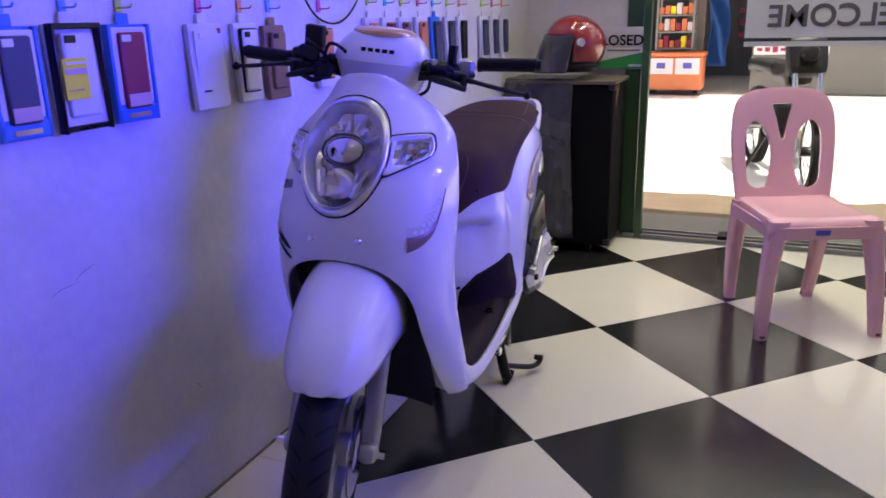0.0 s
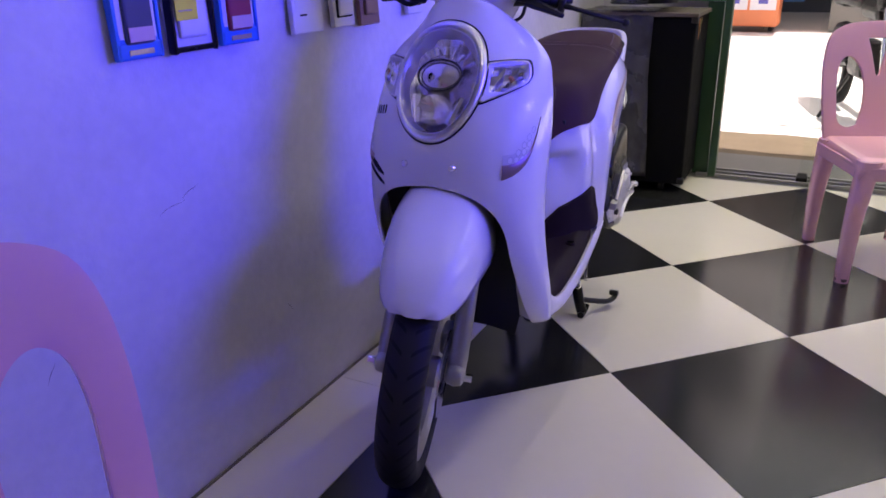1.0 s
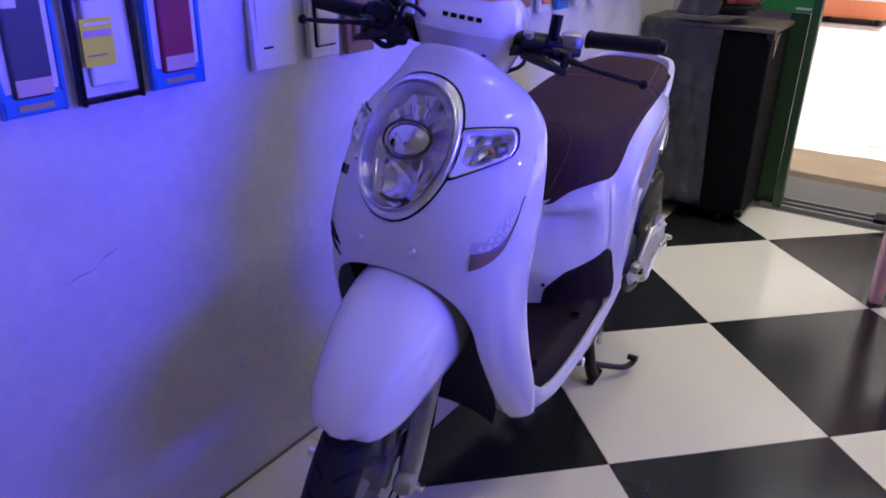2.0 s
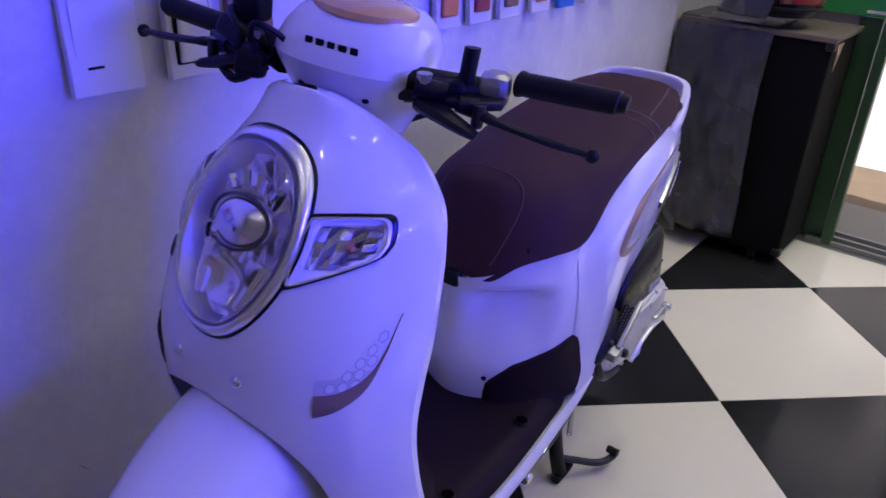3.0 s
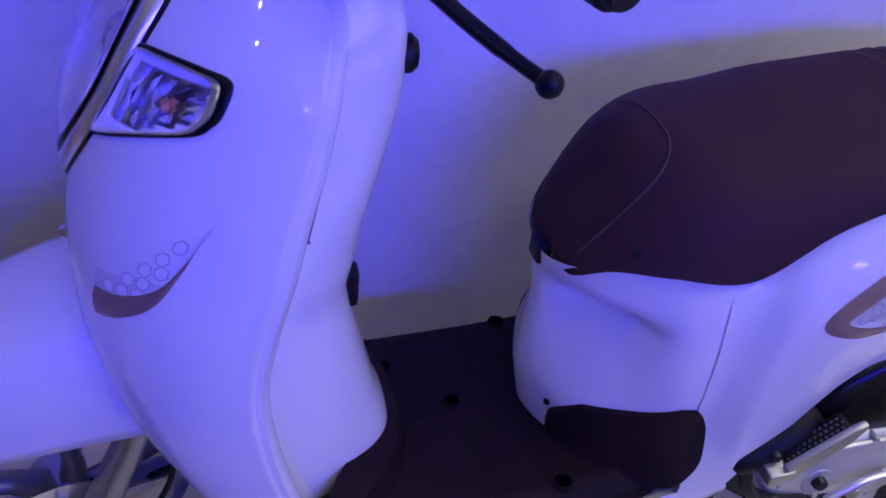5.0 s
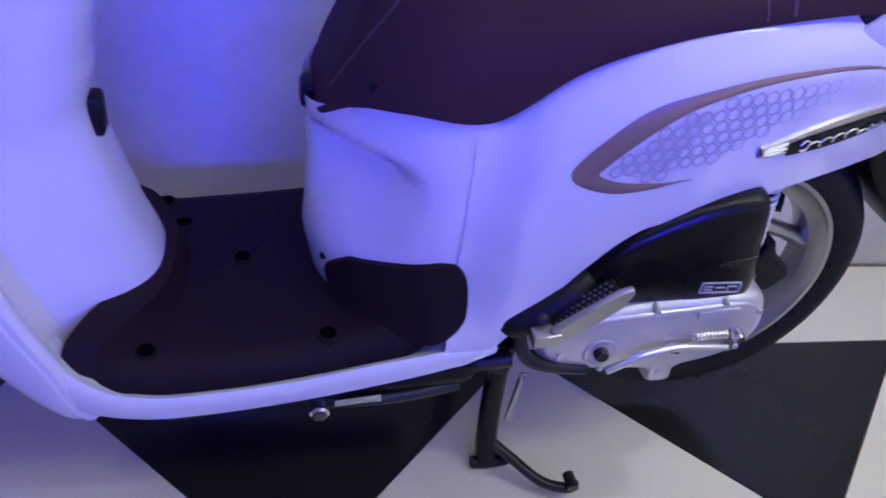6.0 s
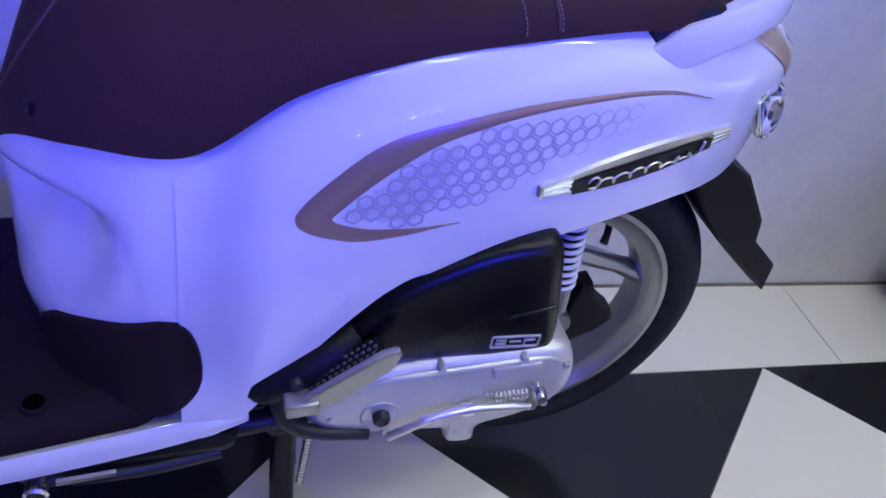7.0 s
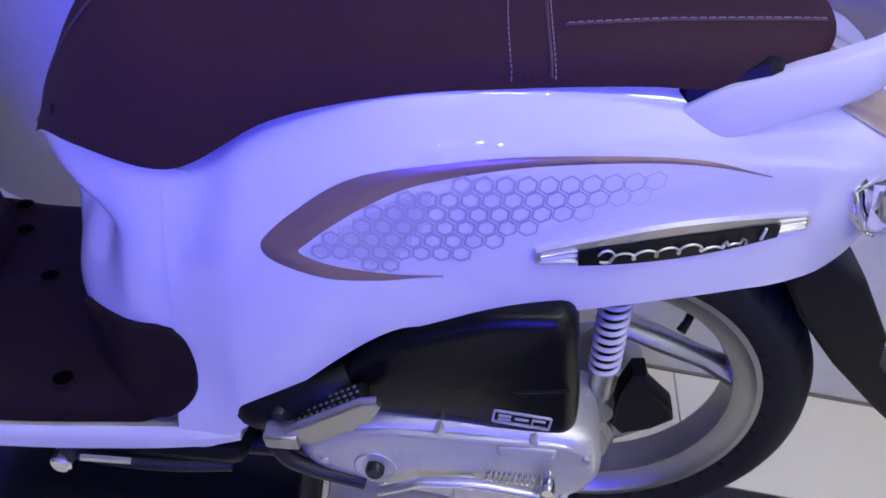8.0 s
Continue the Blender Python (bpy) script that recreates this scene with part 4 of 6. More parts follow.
# ----- side covers -----
for s in (-1, 1):
    rows = []
    for k in range(61):
        x = 0.178 + 0.667 * k / 60
        zt, zb, w = side(x)
        row = [(x, s * (side_y(x, zb) - 0.03), zb + 0.012), (x, s * (side_y(x, zb) - 0.012), zb + 0.002)]
        row += [(x, s * side_y(x, zb + (zt - zb) * i / 24), zb + (zt - zb) * i / 24) for i in range(25)]
        row += [(x, s * (side_y(x, zt) - 0.008), zt + 0.003), (x, s * (side_y(x, zt) - 0.03), zt)]
        rows.append(row)
    cover = part("side_cover", mesh(grid(rows)), WHITE, scooter, "white side cover with bronze band and honeycomb decal")
    # bronze band: a long arrow from the tip over the top edge and back under it
    outer = bend([(0.430, 0.5985, 0), (0.382, 0.5865, 0), (0.338, 0.5835, 0), (0.305, 0.5905, 0), (0.283, 0.600, 0), (0.2755, 0.6115, 0), (0.281, 0.625, 0), (0.302, 0.650, 0), (0.338, 0.683, 0), (0.381, 0.703, 0), (0.466, 0.724, 0), (0.552, 0.7325, 0), (0.621, 0.7305, 0), (0.680, 0.717, 0)], 5)
    inner_line = bend([(0.430, 0.598, 0), (0.390, 0.595, 0), (0.352, 0.597, 0), (0.328, 0.602, 0), (0.312, 0.608, 0), (0.3075, 0.613, 0), (0.312, 0.619, 0), (0.332, 0.641, 0), (0.362, 0.668, 0), (0.402, 0.694, 0), (0.476, 0.717, 0), (0.555, 0.727, 0), (0.621, 0.7265, 0), (0.680, 0.7165, 0)], 5)
    rows = [[on_side(q.x + (r.x - q.x) * i / 3, q.y + (r.y - q.y) * i / 3, (0.0005, 0.0016, 0.0016, 0.0005)[i], s) for i in range(4)] for q, r in zip(outer, inner_line)]
    part("bronze_band", mesh(grid(rows)), GOLD, cover, "bronze arrow band")
    # honeycomb: hexagon outlines thinning out towards the tail
    low_edge, up_edge = curve([0.312, 0.36, 0.389, 0.434, 0.499, 0.545, 0.63], [0.611, 0.603, 0.604, 0.620, 0.655, 0.681, 0.712]), curve([0.312, 0.336, 0.362, 0.409, 0.468, 0.555, 0.63], [0.615, 0.641, 0.664, 0.693, 0.711, 0.722, 0.7225])
    pitch = 0.0166
    for b in range(0, 10):
        for a in range(0, 20):
            x = 0.318 + pitch * (a + 0.5 * (b % 2))
            z = 0.600 + 0.866 * pitch * b + 0.10 * (x - 0.318)
            if low_edge(x) + 0.002 < z < up_edge(x) - 0.004 and x < 0.588:
                thin = min(0.95, 0.68 + 0.24 * max(0, (x - 0.42) / 0.17) + 0.10 * max(0, 1 - (z - low_edge(x)) / 0.016) * min(1, max(0, (x - 0.40) / 0.05)))
                vs = [on_side(x + r * math.sin(math.pi * k / 3), z + r * math.cos(math.pi * k / 3), 0.0012, s) for r in (0.0092, 0.0092 * thin) for k in range(6)]
                part("hexagon", mesh((vs, [(k, (k + 1) % 6, 6 + (k + 1) % 6, 6 + k) for k in range(6)])), HEXA, cover, smooth=False)
    rows = [[on_side(x, low_edge(x) + (up_edge(x) - low_edge(x)) * i / 4, 0.0006, s) for i in range(5)] for x in [0.316 + 0.312 * k / 24 for k in range(25)]]
    part("pale_field", mesh(grid(rows)), PALE, cover)
    # fine mesh print in the front corner of the decal
    bm = bmesh.new()
    for a in range(24):
        for b in range(24):
            x, z = 0.318 + 0.0040 * a, 0.600 + 0.0046 * (b + 0.5 * (a % 2))
            if low_edge(x) + 0.003 < z < up_edge(x) - 0.004 and x < 0.392 + 0.5 * (z - 0.62):
                vs = [bm.verts.new(on_side(x + r * math.cos(math.pi * k / 3), z + r * math.sin(math.pi * k / 3), 0.0009, s)) for r in (0.0022, 0.0014) for k in range(6)]
                for k in range(6):
                    bm.faces.new((vs[k], vs[(k + 1) % 6], vs[6 + (k + 1) % 6], vs[6 + k]))
    part("fine_print", bm, HEXA, cover, smooth=False, kind="stuff")
    # name badge: chrome frame, dark field and a run of script strokes
    c0, c1 = Vector((0.504, 0.630)), Vector((0.732, 0.670))
    d = (c1 - c0).normalized()
    e = Vector((-d.y, d.x))
    length = (c1 - c0).length

    def at_badge(t, h, out):
        q = c0 + d * (length * t) + e * h
        return on_side(q.x, q.y, out, s)

    tall = lambda t: 0.0075 + 0.0125 * math.sin(math.pi * min(1, max(0, t)))  # noqa: E731
    rows = [[at_badge(t, -tall(t) * 0.9, 0.0), at_badge(t, -tall(t) * 0.8, 0.005), at_badge(t, 0, 0.006), at_badge(t, tall(t) * 0.95, 0.005), at_badge(t, tall(t), 0.0)] for t in [k / 30 for k in range(31)]]
    emblem = part("name_badge", mesh(grid(rows)), SATIN, cover, "chrome framed dark badge with script strokes")
    rows = [[at_badge(t, tall(t) * q, 0.0072) for q in (-0.82, -0.5, -0.2, 0.12, 0.42)] for t in [0.15 + 0.735 * k / 24 for k in range(25)]]
    part("dark_field", mesh(grid(rows)), GLOSSBLACK, emblem)
    for t0, t1 in ((0.015, 0.145), (0.885, 0.985)):
        for h in (-0.5, 0.0, 0.5):
            part("end_rib", tube([at_badge(t0 + (t1 - t0) * k / 4, h * tall(t0 + (t1 - t0) * k / 4), 0.0062) for k in range(5)], 0.0014, 6), CHROME, emblem)
    pts = [at_badge(0.245 - 0.030 * math.cos(a), -0.001 + 0.0075 * math.sin(a), 0.0098) for a in [0.3 + 0.4 * k for k in range(14)]]
    for k in range(109):
        th = 2 * math.pi * k / 18
        pts.append(at_badge(0.265 + 0.49 * k / 108 - 0.020 * math.sin(th), -0.0035 - 0.0045 * math.cos(th) - (0.0065 if 76 < k < 86 or 96 < k < 102 else 0), 0.0098))
    part("script_stroke", tube(pts, 0.0011, 6), SATIN, emblem)
    part("script_stroke", tube([at_badge(0.815, -0.007, 0.009), at_badge(0.822, 0.006, 0.0098)], 0.0014, 6), PALE, emblem)

# ----- seat -----
# run t: foot x, crown x, half width, lower z, upper z
seat_run = curve([0, 0.04, 0.10, 0.18, 0.30, 0.42, 0.55, 0.68, 0.80, 0.90, 0.97, 1.0],
                 [0.017, 0.021, 0.050, 0.10, 0.19, 0.275, 0.37, 0.465, 0.555, 0.635, 0.69, 0.705],
                 [0.058, 0.076, 0.108, 0.15, 0.225, 0.30, 0.385, 0.475, 0.565, 0.645, 0.70, 0.712],
                 [0.054, 0.075, 0.108, 0.142, 0.160, 0.160, 0.157, 0.152, 0.142, 0.126, 0.100, 0.065],
                 [0.606, 0.609, 0.636, 0.649, 0.652, 0.713, 0.750, 0.770, 0.782, 0.786, 0.797, 0.805],
                 [0.718, 0.752, 0.769, 0.777, 0.788, 0.799, 0.809, 0.822, 0.833, 0.838, 0.834, 0.822])


def seat_at(t, a, out=0.0):
    """a runs from 0 (left lower edge) over the crown to 1 (right lower edge)."""
    xb, xt, w, zb, zt = seat_run(t)
    p = math.pi * a
    c, s = math.cos(p), max(0.0, math.sin(p))
    n = 2 / 3.0
    h = s**n
    return Vector((xb + (xt - xb) * h, -(w + out) * math.copysign(abs(c) ** n, c), zb + (zt - zb + out) * h))


rows = [[seat_at(k / 64, i / 40) for i in range(41)] for k in range(65)]
bm = mesh(grid(rows))
for k in (0, 64):
    vs = [bm.verts.new(q) for q in rows[k]]
    for i in range(20):
        bm.faces.new((vs[i], vs[i + 1], vs[39 - i], vs[40 - i]) if i < 19 else (vs[19], vs[20], vs[21]))
bmesh.ops.remove_doubles(bm, verts=bm.verts, dist=1e-5)
seat = part("seat", bm, SEAT, scooter, "dark brown vinyl saddle with pale stitching")
for s in (0, 1):
    def fl(a):
        return 1 - a if s else a
    part("seam", tube([seat_at(0.020 + 0.092 * math.sin(math.pi / 2 * k / 20) ** 0.9, fl(0.03 + 0.47 * (k / 20) ** 1.15), 0.0004) for k in range(21)], 0.0014, 6), SEAM, seat)


def seat_cut(x, a):
    """The run at which the cover's surface stands at x."""
    lo, hi = 0.5, 0.95
    for _ in range(24):
        mid = (lo + hi) / 2
        lo, hi = (mid, hi) if seat_at(mid, a).x < x else (lo, mid)
    return lo


for x0 in (0.459, 0.491):
    for k in range(44):
        a0, a1 = 0.015 + 0.97 * k / 44, 0.015 + 0.97 * (k + 0.7) / 44
        part("stitch", tube([seat_at(seat_cut(x0 - 0.014 * math.sin(math.pi * a), a), a, 0.0006) for a in (a0, (a0 + a1) / 2, a1)], 0.00055, 5), STITCH, seat)
for sg in (-1, 1):
    for k in range(28):
        t0 = 0.708 + 0.250 * k / 28
        a = 0.5 + sg * (0.258 - 0.055 * k / 28)
        part("stitch", tube([seat_at(t0, a, 0.0006), seat_at(t0 + 0.0062, a - sg * 0.001, 0.0006)], 0.00055, 5), STITCH, seat)
    part("seam", tube([seat_at(0.706 + 0.25 * k / 20, 0.5 + sg * (0.266 - 0.053 * k / 20), 0.0001) for k in range(21)], 0.0012, 6), SEAM, seat)
part("seam", tube([seat_at(seat_cut(0.488 - 0.014 * math.sin(math.pi * a), a), a, 0.0) for a in [0.02 + 0.96 * k / 30 for k in range(31)]], 0.0016, 6), SEAM, seat)
part("seat_base", box(0.62, 0.24, 0.03, 0.01, (0.37, 0, 0.715), m=pose(0, 0, 0, 0, -11, 0)), BLACK, scooter)

# ----- tail: rear fairing, lamp, grab rail, hugger, flap -----
rows = []
for k in range(25):
    x = 0.60 + 0.244 * k / 24
    zt, zb, w = side(x)
    rows.append([(x, -max(0.004, side_y(x, zt) - 0.012) * math.cos(math.pi * i / 16), zt - 0.004 + 0.010 * math.sin(math.pi * i / 16)) for i in range(17)])
part("tail_fairing", mesh(grid(rows)), WHITE, scooter)
rows = []
for k in range(17):
    t = k / 16
    x = 0.682 + 0.155 * t
    w = side_y(x, side(x)[0] - 0.035 * (0.2 + t)) + 0.002
    zt, zb = 0.794 - 0.060 * t**2, side(x)[0] - 0.035 * (0.2 + t)
    rows.append([(x, -w * math.cos(math.pi * i / 20), zb + (zt - zb) * math.sin(math.pi * i / 20) ** 0.6) for i in range(21)])
tail_lamp = part("tail_lamp", mesh(grid(rows)), TAN, scooter, "smoky amber tail lamp")
def pod(rim, out, depth, seg=40):
    """A dished shape over a rounded outline: rings from the rim to its middle, standing out by depth."""
    n = len(rim)
    line = [(rim[k] * 0.5 + rim[(k + 1) % n] * 0.5, rim[(k + 1) % n]) for k in range(n)]
    pts = []
    for k in range(n):
        a, corner, b = line[k][0], line[k][1], line[(k + 1) % n][0]
        pts += [a * (1 - u) ** 2 + corner * 2 * u * (1 - u) + b * u * u for u in [i / 8 for i in range(8)]]
    mid = sum(pts, Vector()) / len(pts)
    return mesh(grid([[mid + (q - mid) * r + out * (depth * (1 - r**2.2)) for q in pts] for r in (1, 0.94, 0.85, 0.7, 0.5, 0.3, 0.12, 0.02)], close_u=True, cap=True))


for s in (-1, 1):
    rim = [Vector((x, s * y, z)) for x, y, z in ((0.766, 0.096, 0.716), (0.769, 0.098, 0.676), (0.824, 0.074, 0.628), (0.848, 0.052, 0.664), (0.828, 0.054, 0.705))]
    out = Vector((0.62, s * 0.76, 0.10)).normalized()
    inward = [q - out * 0.006 for q in rim]
    sgn = part("rear_turn_signal", pod(inward, out, 0.006), SATIN, scooter, "clear rear indicator with a chrome reflector")
    part("signal_rim", tube([q for k in range(5) for q in [rim[k - 1] * 0.5 + rim[k] * 0.5, rim[k] * 0.5 + (rim[k - 1] + rim[(k + 1) % 5]) * 0.25]] + [(rim[4] + rim[0]) * 0.5], 0.002, 6), SATIN, sgn)
    mid = sum(inward, Vector()) / 5
    for k in range(5):
        a, b = inward[k], inward[(k + 1) % 5]
        q = [mid + (a - mid) * 0.40, mid + (a - mid) * 0.78, mid + (b - mid) * 0.78, mid + (b - mid) * 0.40]
        part("facet", mesh(([p + out * (0.0065 if i in (0, 3) else 0.0035 + 0.0025 * (k % 2)) for i, p in enumerate(q)], [(0, 1, 2, 3)])), CLEARLENS, sgn, smooth=False)
    cover = part("lens", pod(rim, out, 0.011), GLASS, sgn)
    cover.visible_shadow = False
    part("bulb", lathe([(0, 0.008), (0.004, 0.006), (0.005, 0)], 12, m=Matrix.Translation(sum(rim, Vector()) / 5 - out * 0.003 + Vector((-0.010, 0, -0.008))) @ pose(0, 0, 0, 0, 0, -90 + s * 50)), AMBER, sgn)
# grab rail: two blades rising to a hoop behind the seat
blade = bend([(0.588, -0.126, 0.756), (0.620, -0.128, 0.765), (0.665, -0.123, 0.785), (0.705, -0.113, 0.801), (0.740, -0.092, 0.812), (0.760, -0.048, 0.817), (0.764, 0.0, 0.818)], 6)
path = blade + [Vector((q.x, -q.y, q.z)) for q in blade[-2::-1]]
rows = []
for i, q in enumerate(path):
    t = (path[min(i + 1, len(path) - 1)] - path[max(i - 1, 0)]).normalized()
    side_v = t.cross(Vector((0, 0, 1))).normalized()
    up = side_v.cross(t)
    hh = 0.0225 * min(1.0, 0.30 + min(i, len(path) - 1 - i) / 9)
    rows.append([q + side_v * (0.010 * math.copysign(abs(math.cos(a)) ** 0.42, math.cos(a))) + up * (hh * math.copysign(abs(math.sin(a)) ** 0.42, math.sin(a))) for a in [2 * math.pi * k / 16 for k in range(16)]])
rail = part("grab_rail", mesh(grid(rows, close_u=True, cap=True)), WHITE, scooter, "white grab rail round the seat end")
for s in (-1, 1):
    part("rail_mount", box(0.085, 0.030, 0.036, 0.012, (0.624, s * 0.116, 0.781), m=pose(0, 0, 0, 0, -28, 0)), BLACK, rail)
# rear mudguard and flap
flap_line = [(0.768, 0.560), (0.800, 0.600), (0.846, 0.575), (0.898, 0.508), (0.908, 0.470), (0.960, 0.428), (0.966, 0.378), (0.932, 0.402), (0.862, 0.458), (0.800, 0.518)]
part("mud_flap", plate(flap_line, 0.124, "y", 0.006, m=Matrix.Translation((0, -0.062, 0))), BLACK, scooter, "black plastic rear mudguard flap")
part("reflector_bracket", box(0.03, 0.07, 0.05, 0.008, (0.862, 0.03, 0.520), m=pose(0, 0, 0, 0, 45, 0)), BLACK, scooter)
rows = []
for k in range(19):
    a = radians(190 - 105 * k / 18)
    rows.append([RW + Vector((math.cos(a) * (0.276 - 0.03 * abs(q) ** 3), q * 0.06, math.sin(a) * (0.276 - 0.03 * abs(q) ** 3))) for q in [-1 + 2 * i / 10 for i in range(11)]])
part("hugger", mesh(grid(rows)), BLACK, scooter)
part("rear_frame", box(0.52, 0.16, 0.14, 0.03, (0.42, 0, 0.56), m=pose(0, 0, 0, 0, -22, 0)), BLACK, scooter)

# ----- engine, drive case, air box -----
airbox = [(0.345, 0.400), (0.345, 0.455), (0.38, 0.505), (0.46, 0.552), (0.52, 0.570), (0.553, 0.565), (0.572, 0.50), (0.586, 0.425), (0.575, 0.404), (0.53, 0.398), (0.43, 0.398)]
air = part("air_box", pillow(airbox, -0.09, -0.180, 0.022), GLOSSBLACK, scooter, "black air cleaner box with a small pale mark")
part("air_box_crease", tube([(0.47, -0.1805, 0.468), (0.52, -0.1812, 0.474), (0.565, -0.1790, 0.482)], [0.001, 0.003, 0.002], 8), GLOSSBLACK, air)
for sx, sz, x, z in ((0.056, 0.0024, 0.528, 0.4435), (0.056, 0.0024, 0.528, 0.4275), (0.0024, 0.016, 0.500, 0.4355), (0.0024, 0.016, 0.556, 0.4355), (0.013, 0.0022, 0.511, 0.4375), (0.013, 0.0022, 0.511, 0.4325), (0.014, 0.0022, 0.528, 0.4355), (0.013, 0.0022, 0.545, 0.4375), (0.0022, 0.008, 0.539, 0.434)):
    part("pale_mark", box(sx, 0.003, sz, 0.0008, (x, -0.184, z)), HEXA, air)
case_line = [(0.300, 0.345), (0.318, 0.376), (0.36, 0.393), (0.43, 0.405), (0.50, 0.414), (0.56, 0.422), (0.597, 0.420), (0.614, 0.402), (0.624, 0.360), (0.608, 0.325), (0.570, 0.302), (0.535, 0.288), (0.520, 0.276), (0.518, 0.252), (0.486, 0.252), (0.476, 0.276), (0.45, 0.280), (0.39, 0.288), (0.33, 0.300), (0.305, 0.320)]
case = part("drive_case", pillow(case_line, -0.09, -0.188, 0.022), CASE, scooter, "cast aluminium drive belt case")
part("case_rib", tube(bend([(0.335, -0.186, 0.372), (0.40, -0.187, 0.388), (0.48, -0.188, 0.399), (0.565, -0.187, 0.408), (0.594, -0.184, 0.402)], 5), 0.004, 8), CASE, case)
part("case_pad", box(0.060, 0.012, 0.016, 0.004, (0.54, -0.187, 0.395), m=pose(0, 0, 0, 0, -8, 0)), CASE, case)
for x, z in ((0.335, 0.325), (0.36, 0.384), (0.45, 0.400), (0.545, 0.411), (0.602, 0.395), (0.592, 0.328), (0.49, 0.284), (0.40, 0.296)):
    part("case_bolt", lathe([(0, -0.007), (0.004, -0.007), (0.0052, -0.004), (0.0052, 0.008), (0, 0.008)], 8, m=pose(x, -0.184, z)), CASE, case)
part("kick_shaft", lathe([(0, -0.011), (0.008, -0.011), (0.010, -0.008), (0.010, 0.01), (0, 0.01)], 18, m=pose(0.390, -0.19, 0.330)), STEEL, case)
part("kick_recess", lathe([(0.015, -0.002), (0.022, -0.004), (0.030, 0.004)], 24, m=pose(0.390, -0.188, 0.330)), CASE, case)
part("brake_rod", tube(bend([(0.397, -0.208, 0.312), (0.42, -0.209, 0.328), (0.442, -0.209, 0.342), (0.489, -0.208, 0.352), (0.525, -0.207, 0.351), (0.562, -0.206, 0.348)], 6), 0.0052, 10), SATIN, scooter, "bright brake rod")
part("rod_lug", box(0.018, 0.014, 0.012, 0.003, (0.487, -0.200, 0.342)), CHROME, scooter)
helix = [(0.502 + 0.052 * k / 80, -0.205 + 0.0055 * math.cos(2 * math.pi * k / 8), 0.368 + 0.004 * k / 80 + 0.0055 * math.sin(2 * math.pi * k / 8)) for k in range(81)]
part("return_spring", tube(helix, 0.0014, 6), CHROME, scooter)
part("brake_arm", plate([(0.556, 0.340), (0.571, 0.338), (0.574, 0.376), (0.566, 0.382), (0.557, 0.376)], 0.008, "y", 0.002, m=Matrix.Translation((0, -0.207, 0))), SILVER, scooter)
part("adjuster_nut", lathe([(0, -0.012), (0.006, -0.012), (0.0085, -0.006), (0.0085, 0.01), (0, 0.01)], 12, m=pose(0.566, -0.208, 0.373)), CHROME, scooter)
part("engine_block", box(0.30, 0.19, 0.14, 0.03, (0.36, 0.01, 0.34)), BLACK, scooter)
part("gear_case", lathe([(0, -0.03), (0.045, -0.028), (0.052, -0.02), (0.052, 0.02), (0, 0.02)], 32, m=Matrix.Translation(RW + Vector((-0.03, -0.075, -0.01)))), SILVER, scooter)
part("brake_drum", lathe([(0, -0.05), (0.06, -0.05), (0.065, -0.04), (0.065, 0.03), (0, 0.03)], 32, m=Matrix.Translation(RW)), SILVER, scooter)
part("splash_guard", plate([(0.646, 0.415), (0.652, 0.446), (0.666, 0.450), (0.676, 0.428), (0.708, 0.402), (0.714, 0.386), (0.694, 0.364), (0.664, 0.348), (0.648, 0.362)], 0.03, "y", 0.005, m=Matrix.Translation((-0.006, -0.10, -0.012))), BLACK, scooter)
# shock absorber
A0, A1 = Vector((0.594, -0.095, 0.61)), Vector((0.618, -0.105, 0.390))
shock = part("shock_absorber", tube([A0, A1], 0.008, 12), CHROME, scooter, "rear shock absorber with white coil spring")
dirn = (A1 - A0).normalized()
sx, sy = dirn.orthogonal().normalized(), dirn.cross(dirn.orthogonal()).normalized()
coil = [A0 + (A1 - A0) * (0.05 + 0.72 * k / 290) + 0.0145 * (math.cos(2 * math.pi * k / 20) * sx + math.sin(2 * math.pi * k / 20) * sy) for k in range(291)]
part("coil_spring", tube(coil, 0.0028, 8), WHITE, shock, "white coil spring")
# black sleeve added so that the gaps between the coils look dark
part("coil_gap_sleeve", tube([A0, A0 + (A1 - A0) * 0.76], 0.0105, 14), GLOSSBLACK, shock)
part("damper", tube([A0 + (A1 - A0) * 0.75, A1], [0.014, 0.012], 14), SILVER, shock)
part("shock_eye", lathe([(0, -0.016), (0.016, -0.016), (0.018, 0), (0.016, 0.016), (0, 0.016)], 18, m=Matrix.Translation(A1)), SILVER, shock)
# passenger step: folded aluminium peg on a black hanger
part("peg_hanger", tube(bend([(0.256, -0.172, 0.376), (0.262, -0.174, 0.382), (0.30, -0.175, 0.404), (0.335, -0.168, 0.424), (0.37, -0.140, 0.436)], 4), [0.012, 0.019, 0.023, 0.025] + [0.026] * 13, 16), BLACK, scooter)
PEG = Matrix.Translation((0.345, -0.216, 0.424)) @ pose(0, 0, 0, 12, -40, 0)
peg = part("passenger_peg", plate([(-0.058, -0.012), (-0.052, 0.011), (0.044, 0.011), (0.058, 0.004), (0.056, -0.006), (0.032, -0.022), (-0.040, -0.027)], 0.010, "y", 0.003, m=PEG), SILVER, scooter, "folded aluminium passenger peg with a black ribbed top")
part("peg_tread", box(0.092, 0.024, 0.014, 0.005, PEG @ Vector((-0.004, 0.021, -0.001)), m=PEG.to_3x3().to_4x4()), BLACK, peg, "black ribbed rubber top")
for i in range(3):
    for k in range(11):
        part("rib", box(0.0042, 0.0032, 0.0026, 0.0008, PEG @ Vector((-0.044 + 0.0076 * k + 0.0038 * (i % 2), 0.013 + 0.0065 * i, 0.0068)), 1, m=PEG.to_3x3().to_4x4()), ROUGHALU, peg)
